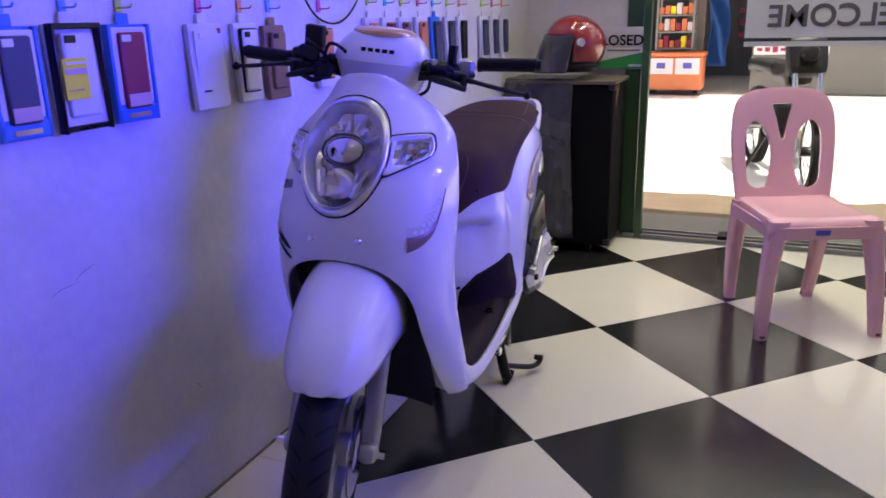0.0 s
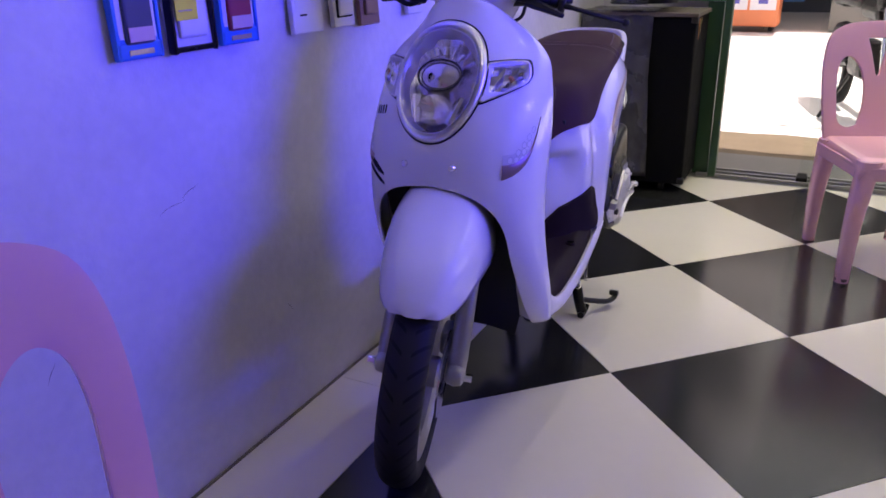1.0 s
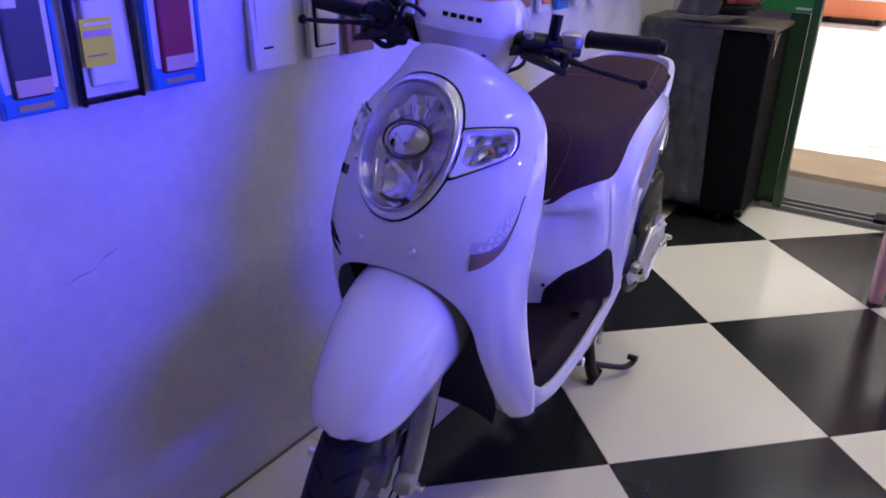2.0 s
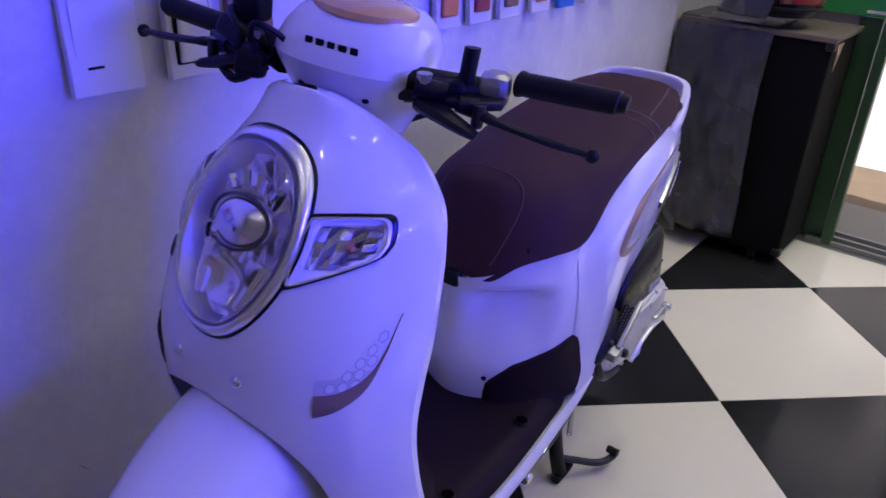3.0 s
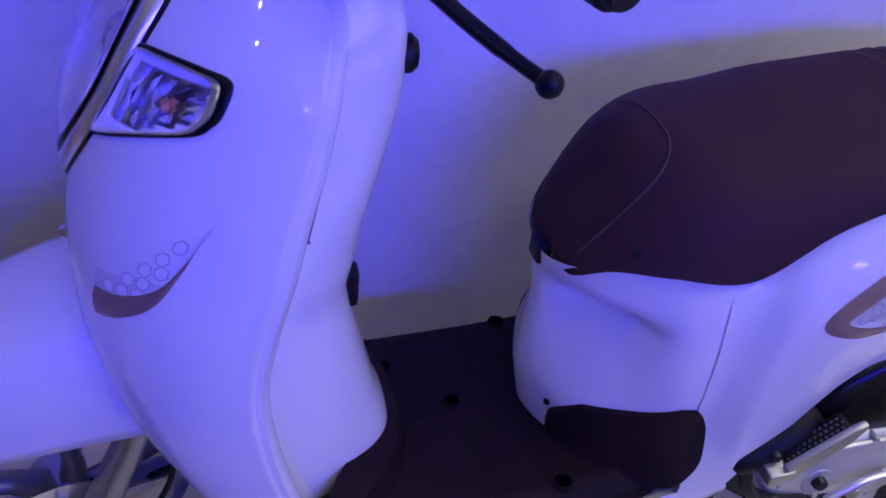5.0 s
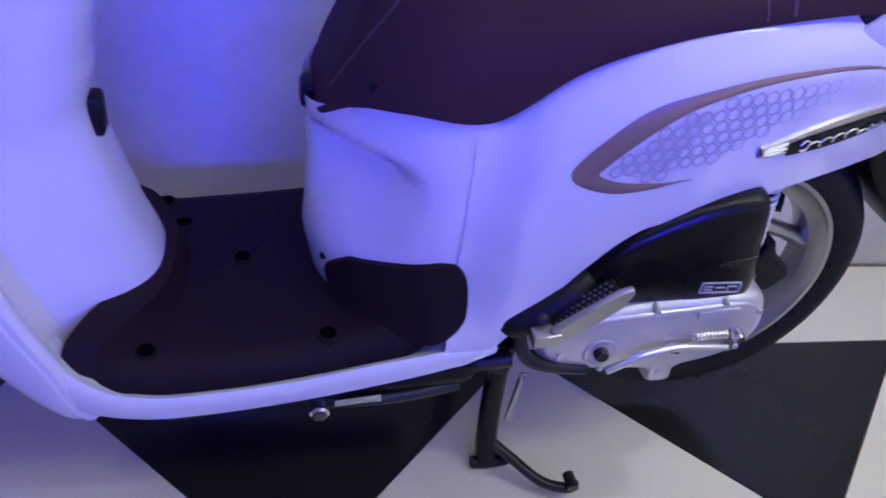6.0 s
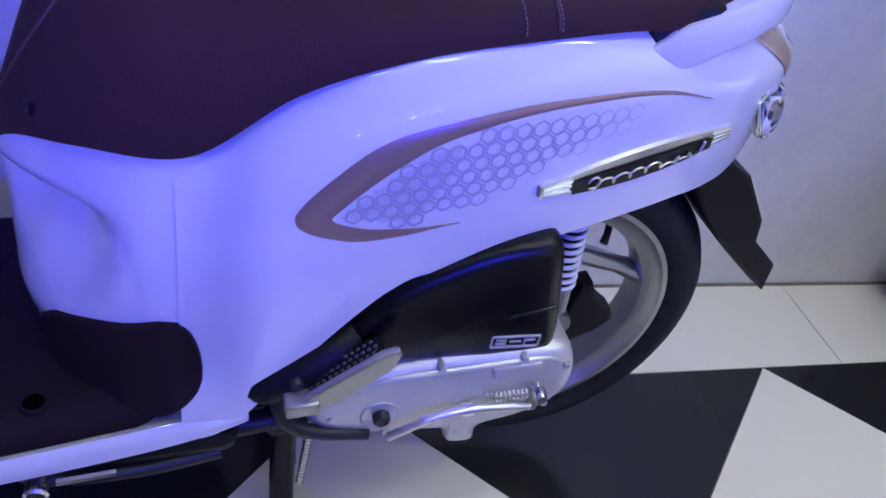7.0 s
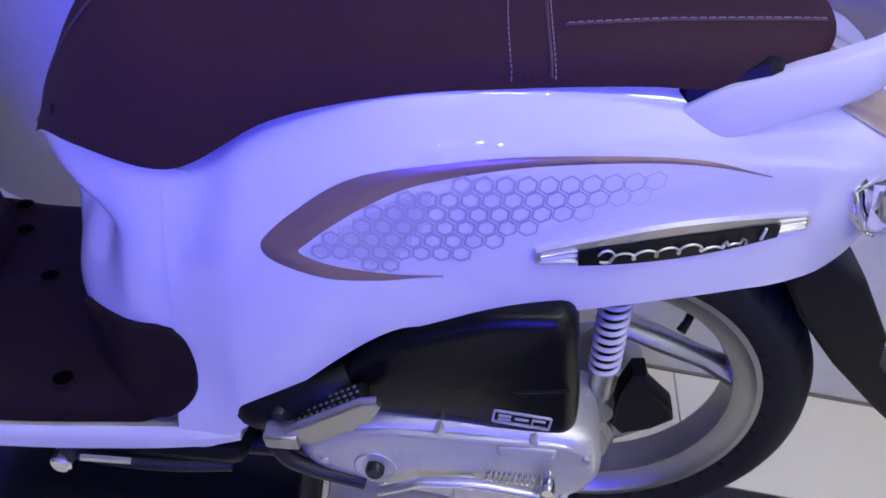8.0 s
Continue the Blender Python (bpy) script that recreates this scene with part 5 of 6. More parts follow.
part("peg_hinge", box(0.036, 0.030, 0.022, 0.003, (0.296, -0.204, 0.384), m=pose(0, 0, 0, 8, -8, 0)), SILVER, scooter)
part("step_stay", tube(bend([(0.268, -0.180, 0.380), (0.286, -0.188, 0.328), (0.318, -0.188, 0.306), (0.380, -0.186, 0.294)], 5), 0.009, 10), STEEL, scooter)
part("peg_bolt", lathe([(0, -0.005), (0.006, -0.005), (0.008, 0.0), (0.008, 0.006)], 12, m=pose(0.29, -0.200, 0.405)), STEEL, scooter)

# ----- stands -----
stand = part("centre_stand", tube([(0.286, -0.13, 0.238), (0.286, 0.13, 0.238)], 0.015, 12), GLOSSBLACK, scooter, "black steel centre stand, lowered")
for s in (-1, 1):
    part("stand_leg", tube(bend([(0.300, s * 0.092, 0.250), (0.299, s * 0.10, 0.150), (0.301, s * 0.115, 0.060), (0.305, s * 0.125, 0.018)], 5), 0.0165, 14), GLOSSBLACK, stand)
    part("stand_foot", tube(bend([(0.282, s * 0.128, 0.012), (0.309, s * 0.128, 0.010), (0.336, s * 0.128, 0.014), (0.346, s * 0.128, 0.022)], 4), 0.011, 10, flat=0.9), GLOSSBLACK, stand)
part("stand_web", plate([(0.276, 0.215), (0.312, 0.205), (0.318, 0.120), (0.296, 0.120)], 0.006, "y", 0.002, m=Matrix.Translation((0, -0.104, 0))), GLOSSBLACK, stand)
part("tang", tube(bend([(0.299, -0.115, 0.060), (0.334, -0.145, 0.045), (0.379, -0.185, 0.030), (0.419, -0.20, 0.030), (0.426, -0.20, 0.045)], 6), 0.0085, 10), STEEL, stand)
part("tang_pad", tube([(0.420, -0.212, 0.045), (0.420, -0.185, 0.045)], 0.009, 10), STEEL, stand)
hel = [Vector((0.326, -0.125, 0.215)) + Vector((-0.005, -0.003, -0.10)) * (k / 90) + Vector((0.005 * math.cos(2 * math.pi * k / 6), 0.005 * math.sin(2 * math.pi * k / 6), 0)) for k in range(91)]
part("stand_spring", tube(hel, 0.0016, 5), CHROME, stand)
side_stand = part("side_stand", tube(bend([(0.033, -0.165, 0.230), (0.083, -0.168, 0.232), (0.148, -0.165, 0.235), (0.218, -0.155, 0.240)], 5), 0.0095, 10), STEEL, scooter, "black side stand folded up")
part("pivot_bolt", lathe([(0, -0.012), (0.010, -0.012), (0.013, -0.009), (0.013, 0.012), (0, 0.012)], 12, m=pose(0.028, -0.18, 0.233)), CHROME, side_stand)
part("stand_spring", tube([(0.048, -0.178, 0.239), (0.108, -0.176, 0.245)], 0.0055, 8), CHROME, side_stand)
part("frame_bracket", box(0.05, 0.03, 0.05, 0.006, (0.033, -0.155, 0.250)), STEEL, scooter)
part("frame_rail", tube([(-0.2, -0.12, 0.225), (0.0, -0.13, 0.215), (0.30, -0.12, 0.25)], 0.015, 10), STEEL, scooter)


# ---------- pink stacking chairs ----------
def chair(m):
    """A one-piece moulded chair, told apart as seat, backrest and legs; it faces local -x."""
    top = thing("plastic_chair", "glossy pink moulded plastic chair with cut-out back", "chair", m, "pink plastic chairs")
    rows = []
    for k in range(21):
        x = -0.20 + 0.40 * k / 20
        w = 0.205 - 0.02 * (x + 0.2) / 0.4
        row = []
        for i in range(25):
            q = -1 + 2 * i / 24
            dip = -0.012 * (1 - q * q) * (1 - (x / 0.22) ** 2)
            roll = -0.035 * max(0, (abs(q) - 0.88) / 0.12) ** 1.5 - 0.035 * max(0, (-0.165 - x) / 0.035) ** 1.6
            row.append((x, q * w, 0.425 + dip + roll))
        rows.append(row)
    s = part("seat", mesh(grid(rows)), PINK, top)
    s.modifiers.new("thickness", "SOLIDIFY").thickness = 0.005
    part("front_apron", box(0.008, 0.34, 0.045, 0.003, (-0.196, 0, 0.375)), PINK, top)
    part("sticker", box(0.002, 0.05, 0.018, 0.0005, (-0.2015, 0.02, 0.378)), STICK, top, "small blue sticker")
    for sy in (-1, 1):
        part("side_apron", box(0.36, 0.008, 0.045, 0.003, (0, sy * 0.192, 0.378)), PINK, top)
        for sx, out, wide in ((-1, 0.045, 0.045), (1, 0.055, -0.002)):
            rows = []
            for k in range(13):
                t = k / 12
                c = Vector((sx * (0.162 + out * t), sy * (0.158 + wide * t + 0.008 * math.sin(math.pi * t)), 0.415 * (1 - t)))
                g = 0.036 - 0.014 * t**0.8
                rows.append([c + Vector((g * math.copysign(abs(math.cos(a)) ** 0.7, math.cos(a)), g * math.copysign(abs(math.sin(a)) ** 0.7, math.sin(a)), 0)) for a in [2 * math.pi * i / 20 for i in range(20)]])
            part("leg", mesh(grid(rows, close_u=True, cap=True)), PINK, top)
            part("foot", lathe([(0, 0), (0.020, 0.0), (0.0225, 0.006), (0.0225, 0.016)], 16, m=Matrix.Translation((sx * (0.162 + out), sy * (0.158 + wide), 0.0)) @ pose(0, 0, 0, 90, 0, 0)), DUSKY, top, "worn dark foot")
    # backrest: one moulded sheet with two tall openings beside the splat and a tapered slot over it
    def back(y, z):
        return (0.185 + 0.22 * (z - 0.42) - 0.30 * y * y + 0.25 * max(0, z - 0.70) ** 2, y, z)

    hoop = bend([(0.178, 0.40, 0), (0.186, 0.47, 0), (0.194, 0.56, 0), (0.197, 0.65, 0), (0.190, 0.73, 0), (0.168, 0.785, 0), (0.12, 0.812, 0), (0.06, 0.820, 0), (0, 0.822, 0)], 4)
    rim = [(q.x, q.y) for q in hoop] + [(-q.x, q.y) for q in hoop[-2::-1]]
    hole = bend([(0.062, 0.46, 0), (0.045, 0.53, 0), (0.044, 0.60, 0), (0.060, 0.66, 0), (0.086, 0.694, 0), (0.114, 0.702, 0), (0.138, 0.678, 0), (0.147, 0.62, 0), (0.143, 0.54, 0), (0.135, 0.475, 0), (0.100, 0.452, 0), (0.062, 0.46, 0)], 4)[:-1]
    slot = bend([(0.0, 0.764, 0), (0.030, 0.764, 0), (0.039, 0.758, 0), (0.026, 0.715, 0), (0.008, 0.640, 0), (0.0, 0.634, 0), (-0.008, 0.640, 0), (-0.026, 0.715, 0), (-0.039, 0.758, 0), (-0.030, 0.764, 0), (0.0, 0.764, 0)], 3)[:-1]
    bm = bmesh.new()
    for loop in (rim, [(q.x, q.y) for q in hole], [(-q.x, q.y) for q in hole], [(q.x, q.y) for q in slot]):
        vs = [bm.verts.new((0, *q)) for q in loop]
        for k in range(len(vs)):
            bm.edges.new((vs[k - 1], vs[k]))
    bmesh.ops.triangle_fill(bm, use_beauty=True, use_dissolve=False, edges=bm.edges[:], normal=(-1, 0, 0))
    bmesh.ops.subdivide_edges(bm, edges=[e for e in bm.edges if not e.is_boundary], cuts=2, use_grid_fill=True)
    bmesh.ops.triangulate(bm, faces=bm.faces[:])
    for q in bm.verts:
        q.co = back(q.co.y, q.co.z)
    b = part("backrest", bm, PINK, top)
    md = b.modifiers.new("thickness", "SOLIDIFY")
    md.thickness, md.offset = 0.014, 0
    md = b.modifiers.new("rounded_edges", "BEVEL")
    md.width, md.segments, md.limit_method, md.angle_limit = 0.005, 3, "ANGLE", radians(50)
    return top


DUSKY = material("dusty_foot", (0.12, 0.07, 0.07), 0.8, vary=0.3)
STICK = material("blue_sticker", (0.10, 0.10, 0.45), 0.4)
first_chair = chair(pose(1.205, -0.660, 0, 0, 0, 23))
copy_thing(first_chair, pose(-1.573, 0.076, 0, 0, 0, 75))


# ---------- the covered loudspeaker cabinet and helmet ----------
CLOTH = material("grey_black_sheet", (0.050, 0.049, 0.056), 0.26, spec=0.6, vary=0.97, scale=7, bump=0.9, fine=22)
CARPET = material("black_carpet", (0.0052, 0.0052, 0.0062), 0.75, spec=0.1, vary=0.4, scale=30, bump=0.5, fine=500)
WOOD = material("worn_board", (0.13, 0.105, 0.08), 0.6, vary=0.3, scale=10, bump=0.2)
cabinet = thing("speaker_cabinet", "black carpeted cabinet on castors, half covered by a sheet", "cabinet", pose(1.93, 0.42, 0))
part("body", box(0.34, 0.50, 0.76, 0.01, (0, -0.03, 0.42)), CARPET, cabinet)
part("top_board", box(0.36, 0.52, 0.018, 0.004, (0, -0.03, 0.809)), WOOD, cabinet, "worn wooden top board")
for sx in (-1, 1):
    for sy in (-1, 1):
        part("castor", lathe([(0, -0.012), (0.018, -0.012), (0.021, 0), (0.018, 0.012), (0, 0.012)], 16, m=pose(sx * 0.13, sy * 0.18, 0.021)), BLACK, cabinet)
for sz in (0.06, 0.79):
    part("corner_guard", box(0.03, 0.03, 0.03, 0.006, (-0.163, -0.273, sz)), STEEL, cabinet)
part("label_sticker", plate([(-0.10, 0.70), (-0.03, 0.79), (-0.10, 0.79)], 0.002, "y", m=pose(0, -0.2825, 0)), AMBER, cabinet, "orange triangular sticker")
rows = []
for k in range(33):
    t = k / 32
    row = []
    for i in range(33):
        y = -0.10 + 0.33 * i / 32
        fold = 0.014 * math.sin(31 * y + 3 * t) * t + 0.020 * noise.noise((y * 9, t * 6, 1.3)) + 0.009 * noise.noise((y * 26, t * 17, 4.1))
        if t < 0.2:
            row.append((0.10 - 0.28 * t / 0.2, y, 0.822 + 0.3 * abs(fold)))
        else:
            row.append((-0.180 - 0.035 * (t - 0.2) - abs(fold), y + 0.02 * math.sin(5 * t) * t, 0.818 - 0.74 * (t - 0.2) / 0.8))
    rows.append(row)
sheet = tagged(part("plastic_sheet", mesh(grid(rows)), CLOTH, m=pose(1.93, 0.42, 0)), "smoky black plastic sheet draped over the cabinet", "sheet")
sheet.modifiers.new("thickness", "SOLIDIFY").thickness = 0.002

RED = material("red_helmet_paint", (0.30, 0.012, 0.022), 0.2, coat=1.0, vary=0.08)
SMOKE = clear("smoked_visor", (0.26, 0.26, 0.29), 0.10)
SMOKE.node_tree.nodes["Principled BSDF"].inputs["Transmission Weight"].default_value = 0.85
helmet = thing("helmet", "glossy red open-face helmet with smoked visor", "helmet", pose(1.85, 0.352, 0.822, 0, 0, -48) @ Matrix.Diagonal((1.1, 1.1, 1.1, 1)))
rows = []
for k in range(33):
    th = math.pi * 0.72 * k / 32
    rows.append([(0.135 * math.sin(th) * math.cos(a) * (1 + 0.06 * math.cos(a)), 0.120 * math.sin(th) * math.sin(a), 0.135 + 0.125 * math.cos(th)) for a in [2 * math.pi * i / 40 for i in range(40)]])
bm = mesh(grid(rows, close_u=True), weld=1e-5)
bmesh.ops.delete(bm, geom=[f for f in bm.faces if f.calc_center_median().x < -0.058 and f.calc_center_median().z < 0.178], context="FACES")
shell = part("shell", bm, RED, helmet)
shell.modifiers.new("thickness", "SOLIDIFY").thickness = 0.012
rows = []
for k in range(15):
    z = 0.030 + 0.150 * k / 14
    rr = 0.93 + 0.20 * (1 - k / 14) ** 1.2 - 0.10 * (k / 14) ** 3
    rows.append([(-0.146 * rr * math.cos(a) - 0.020 * (1 - k / 14), 0.128 * (0.96 + 0.05 * (1 - k / 14)) * math.sin(a), z) for a in [radians(-64 + 128 * i / 24) for i in range(25)]])
v = part("visor", mesh(grid(rows)), SMOKE, helmet, "smoked visor")
v.modifiers.new("thickness", "SOLIDIFY").thickness = 0.003
for sy in (-1, 1):
    part("visor_pivot", lathe([(0, -0.006), (0.016, -0.006), (0.019, 0), (0.019, 0.006)], 20, m=pose(-0.035, sy * 0.128, 0.15, 0, 0, 180 if sy > 0 else 0)), CHROME, helmet)
part("lining", lathe([(0.10, -0.02), (0.105, 0.02), (0.08, 0.07), (0.02, 0.1), (0, 0.1)], 24, m=pose(0, 0, 0.05, 90, 0, 0)), BLACK, helmet)
part("trim_ring", tube([(0.118 * math.cos(a), 0.106 * math.sin(a), 0.055) for a in [radians(-125 + 250 * k / 24) for k in range(25)]], 0.006, 8), BLACK, helmet)

# ---------- phone cases on hooks ----------
CARD = material("white_card", (0.72, 0.71, 0.74), 0.4, vary=0.04)
BLUE = material("blue_card", (0.02, 0.19, 0.62), 0.35, vary=0.06)
NAVY = material("slate_case", (0.055, 0.06, 0.10), 0.5, vary=0.1)
CRIMSON = material("crimson_case", (0.30, 0.02, 0.05), 0.45, vary=0.1)
ROSE = material("pale_rose_label", (0.62, 0.42, 0.45), 0.5)
BROWNBOX = material("brown_case", (0.24, 0.13, 0.08), 0.45, vary=0.2)
YELLOW = material("yellow_label", (0.92, 0.86, 0.03), 0.5)
ORANGE = material("orange_case", (0.70, 0.22, 0.09), 0.45, vary=0.1)
HOOKS = [material("hook_" + n, c, 0.4) for n, c in (("pink", (0.75, 0.1, 0.3)), ("orange", (0.8, 0.3, 0.15)), ("blue", (0.15, 0.4, 0.75)), ("teal", (0.1, 0.5, 0.55)), ("lime", (0.55, 0.7, 0.1)))]


def hook(x, z, mat):
    h = thing("display_hook", "small coloured plastic wall hook", "hook", pose(x, WY, z), "display hooks")
    part("plate", box(0.018, 0.005, 0.042, 0.004, (0, -0.0025, 0.012)), mat, h)
    part("rod", tube(bend([(0, -0.004, 0.0), (0, -0.018, 0.0), (0, -0.034, 0.001), (0, -0.038, 0.007)], 4), 0.0019, 8), mat, h)


def pack(kind, x, z, w, h, back, case, tag=""):
    """A boxed phone case hanging flat on the wall, its top at z."""
    p = thing("phone_case_pack", tag, "phone case", pose(x, WY, z - 0.010), "phone case packs")
    tilt = pose(0, 0, 0, -3, 0, 0)
    part("backing_card", box(w, 0.014, h, 0.003, (0, -0.012, -h / 2), m=tilt), back, p)
    part("hang_tab", box(w * 0.3, 0.003, 0.024, 0.003, (0, -0.008, 0.008)), back, p)
    if kind == "frame":
        for sx in (-1, 1):
            part("side_edge", box(0.006, 0.02, h, 0.002, (sx * (w / 2 - 0.002), -0.022, -h / 2)), GLOSSBLACK, p)
        for sz in (0, 1):
            part("end_edge", box(w, 0.02, 0.010, 0.002, (0, -0.022, -0.004 - sz * (h - 0.012))), GLOSSBLACK, p)
    if kind == "blue":
        for sx in (-1, 1):
            part("side_edge", box(0.008, 0.012, h, 0.002, (sx * (w / 2 - 0.003), -0.0185, -h / 2)), back, p)
    deep = 0.003 if kind == "clear" else 0.012
    if kind == "blue":
        part("tray", box(w * 0.86, 0.010, h * 0.84, 0.003, (0, -0.017, -h * 0.45)), CARD, p)
        part("price_label", box(w * 0.56, 0.002, h * 0.13, 0.001, (0, -0.0312, -h * 0.77)), ROSE, p)
    if kind == "frame2":
        part("case_edge", box(w * 0.74, 0.010, h * 0.82, 0.008, (0, -0.021, -h * 0.47)), GLOSSBLACK, p)
    part("case", box(w * (0.62 if kind == "blue" else 0.80 if kind == "clear" else 0.66), deep, h * 0.78, 0.008 if deep > 0.01 else 0.001, (0, -0.018 - deep / 2, -h * 0.47)), case, p)
    part("camera_hole", box(w * 0.22, 0.003, h * 0.07, 0.003, (-w * 0.17, -0.031 if kind != "clear" else -0.0215, -h * 0.14)), CARD if kind in ("clear", "blue") else GLOSSBLACK, p)
    if kind == "blue":
        part("lower_sleeve", box(w * 1.005, 0.012, h * 0.15, 0.003, (0, -0.0185, -h * 0.915)), BLUE, p)
        part("gold_bar", box(w * 0.55, 0.002, h * 0.05, 0.001, (0, -0.0255, -h * 0.93)), TAN, p)
    if kind == "frame":
        part("yellow_label", box(w * 0.50, 0.002, h * 0.38, 0.001, (-w * 0.16, -0.0315, -h * 0.50)), YELLOW, p)
        for k in range(3):
            part("lettering_bar", box(w * (0.44, 0.40, 0.30)[k], 0.001, (0.010, 0.004, 0.0025)[k], 0, (-w * (0.16, 0.15, 0.20)[k], -0.033, -h * (0.43, 0.355, 0.60)[k])), (ROSE, CARD, TAN)[k], p)
    if kind == "clear":
        part("print_bar", box(w * 0.22, 0.002, 0.004, 0.0005, (-w * 0.16, -0.0222, -h * 0.78)), BLACK, p)
        part("red_dot", box(w * 0.1, 0.002, 0.012, 0.002, (w * 0.35, -0.0205, -0.016)), CRIMSON, p)
    return p


pack("blue", -0.865, 1.115, 0.10, 0.185, BLUE, NAVY, "slate blue phone case in blue and white packaging")
pack("frame", -0.738, 1.118, 0.108, 0.19, CARD, CARD, "white phone case in black edged box with yellow label")
pack("blue", -0.606, 1.115, 0.108, 0.185, BLUE, CRIMSON, "crimson phone case in blue packaging")
pack("clear", -0.373, 1.113, 0.112, 0.185, CARD, CARD, "clear phone case in white card packaging")
pack("frame2", -0.228, 1.112, 0.088, 0.182, CARD, CARD, "white framed phone case in card packaging")
pack("brown", -0.110, 1.105, 0.090, 0.18, BROWNBOX, BROWNBOX, "brown leather look phone case in packaging")
for k, x in enumerate((-0.865, -0.738, -0.606, -0.373, -0.228, -0.110, 0.13)):
    hook(x, 1.135, HOOKS[(2, 2, 4, 0, 1, 2, 0)[k]])
pack("frame2", 0.13, 1.105, 0.085, 0.17, CARD, ORANGE, "small phone case in white packaging")
far = [(0.42, CARD, ORANGE), (0.54, CARD, CRIMSON), (0.66, CARD, BROWNBOX), (0.80, CARD, ORANGE), (0.93, BLUE, NAVY), (1.07, CARD, NAVY), (1.20, CARD, BLACK), (1.46, CARD, NAVY), (1.60, CARD, NAVY), (1.74, CARD, NAVY)]
for k, (x, b_, c_) in enumerate(far):
    pack("far", x, 1.12, 0.085, 0.19, b_, c_, "slim phone case in white card packaging")
    hook(x, 1.155, HOOKS[(4, 3, 4, 0, 3, 4, 1, 4, 0, 1)[k]])
wire = tagged(part("hanging_wire", tube(bend([(-0.02, WY - 0.012, 1.30), (0.02, WY - 0.02, 1.18), (0.10, WY - 0.02, 1.11), (0.22, WY - 0.02, 1.10), (0.34, WY - 0.015, 1.17), (0.40, WY - 0.012, 1.30)], 6), 0.003, 6), BLACK), "thin black wire hanging on the wall", "wire")


# ---------- glass front ----------
PANE.node_tree.nodes["Principled BSDF"].inputs["IOR"].default_value = 1.25
GREEN = material("green_frame_paint", (0.028, 0.085, 0.035), 0.4, vary=0.15)
ALU = material("dull_track", (0.30, 0.30, 0.29), 0.4, metal=0.7, vary=0.2, scale=20)
FROST = material("frosted_film", (0.60, 0.62, 0.60), 0.5, vary=0.04)
DARKGREY = material("film_lettering", (0.11, 0.11, 0.11), 0.5)
SIGNGREEN = material("sign_green", (0.03, 0.30, 0.08), 0.4)
CONCRETE = material("concrete", (0.18, 0.17, 0.155), 0.8, vary=0.15, scale=3, bump=0.3)
DIRT = material("dusty_earth", (0.15, 0.112, 0.07), 0.95, vary=0.3, scale=4, bump=0.6, fine=60)
PAVE = material("pale_concrete_road", (0.62, 0.60, 0.56), 0.9, vary=0.08, scale=2, bump=0.3)

track = thing("door_track", "aluminium sliding door track sunk in the floor", "track", kind="structure")
tagged(track, kind="structure")
for x in (DX - 0.045, DX + 0.015, DX + 0.075):
    part("rail", box(0.016, 3.3, 0.03, 0.003, (x, -1.52, 0.005)), ALU, track)
part("bed", box(0.20, 3.36, 0.012, 0.002, (DX + 0.02, -1.52, -0.006)), ALU, track)
part("floor_guide", box(0.11, 0.05, 0.035, 0.006, (DX + 0.01, -0.36, 0.02)), BLACK, track)
post = tagged(part("door_frame", box(0.09, 0.075, 2.44, 0.004, (DX + 0.03, 0.118, 1.225)), GREEN), "dark green painted metal door frame post", "frame", kind="structure")
tagged(part("door_frame", box(0.05, 0.035, 2.44, 0.004, (DX - 0.03, 0.055, 1.225)), GREEN), "dark green painted metal door frame post", "frame", kind="structure")

leaf = thing("door_1", "sliding glass door leaf with frosted lettered band, pushed open", "door", kind="structure")
pane = part("pane", box(0.008, 1.25, 2.36, 0, (DX + 0.015, -0.97, 1.21)), PANE, leaf, smooth=False)
pane.visible_shadow = False
band = part("frosted_band", box(0.002, 1.18, 0.30, 0, (DX + 0.009, -0.97, 1.135)), FROST, leaf, "frosted band")
part("frosted_line", box(0.002, 1.18, 0.022, 0, (DX + 0.009, -0.97, 0.958)), FROST, leaf)
part("top_rail", box(0.04, 1.25, 0.05, 0.004, (DX + 0.015, -0.97, 2.405)), ALU, leaf)
for k in range(5):
    part("red_mark", box(0.003, 0.018, 0.02, 0, (DX + 0.008, -0.362, 1.00 + 0.055 * k)), CRIMSON, leaf)


def lettering(name, text, size, m, mat, parent):
    cu = bpy.data.curves.new(name, "FONT")
    cu.body, cu.size, cu.extrude, cu.align_x, cu.offset = text, size, 0.0008, "CENTER", 0.02 * size
    tmp = new("tmp_text", cu)
    me = bpy.data.meshes.new_from_object(tmp.evaluated_get(bpy.context.evaluated_depsgraph_get()))
    bpy.data.objects.remove(tmp)
    me.materials.clear()
    me.materials.append(mat)
    ob = new(name, me)
    ob.parent = parent
    ob.matrix_basis = m
    return ob


# the words face the street, so from inside they read mirrored
lettering("welcome_lettering", "WELCOME", 0.135, Matrix.Translation((DX + 0.006, -0.80, 1.035)) @ pose(0, 0, 0, 90, 0, 90), DARKGREY, leaf)

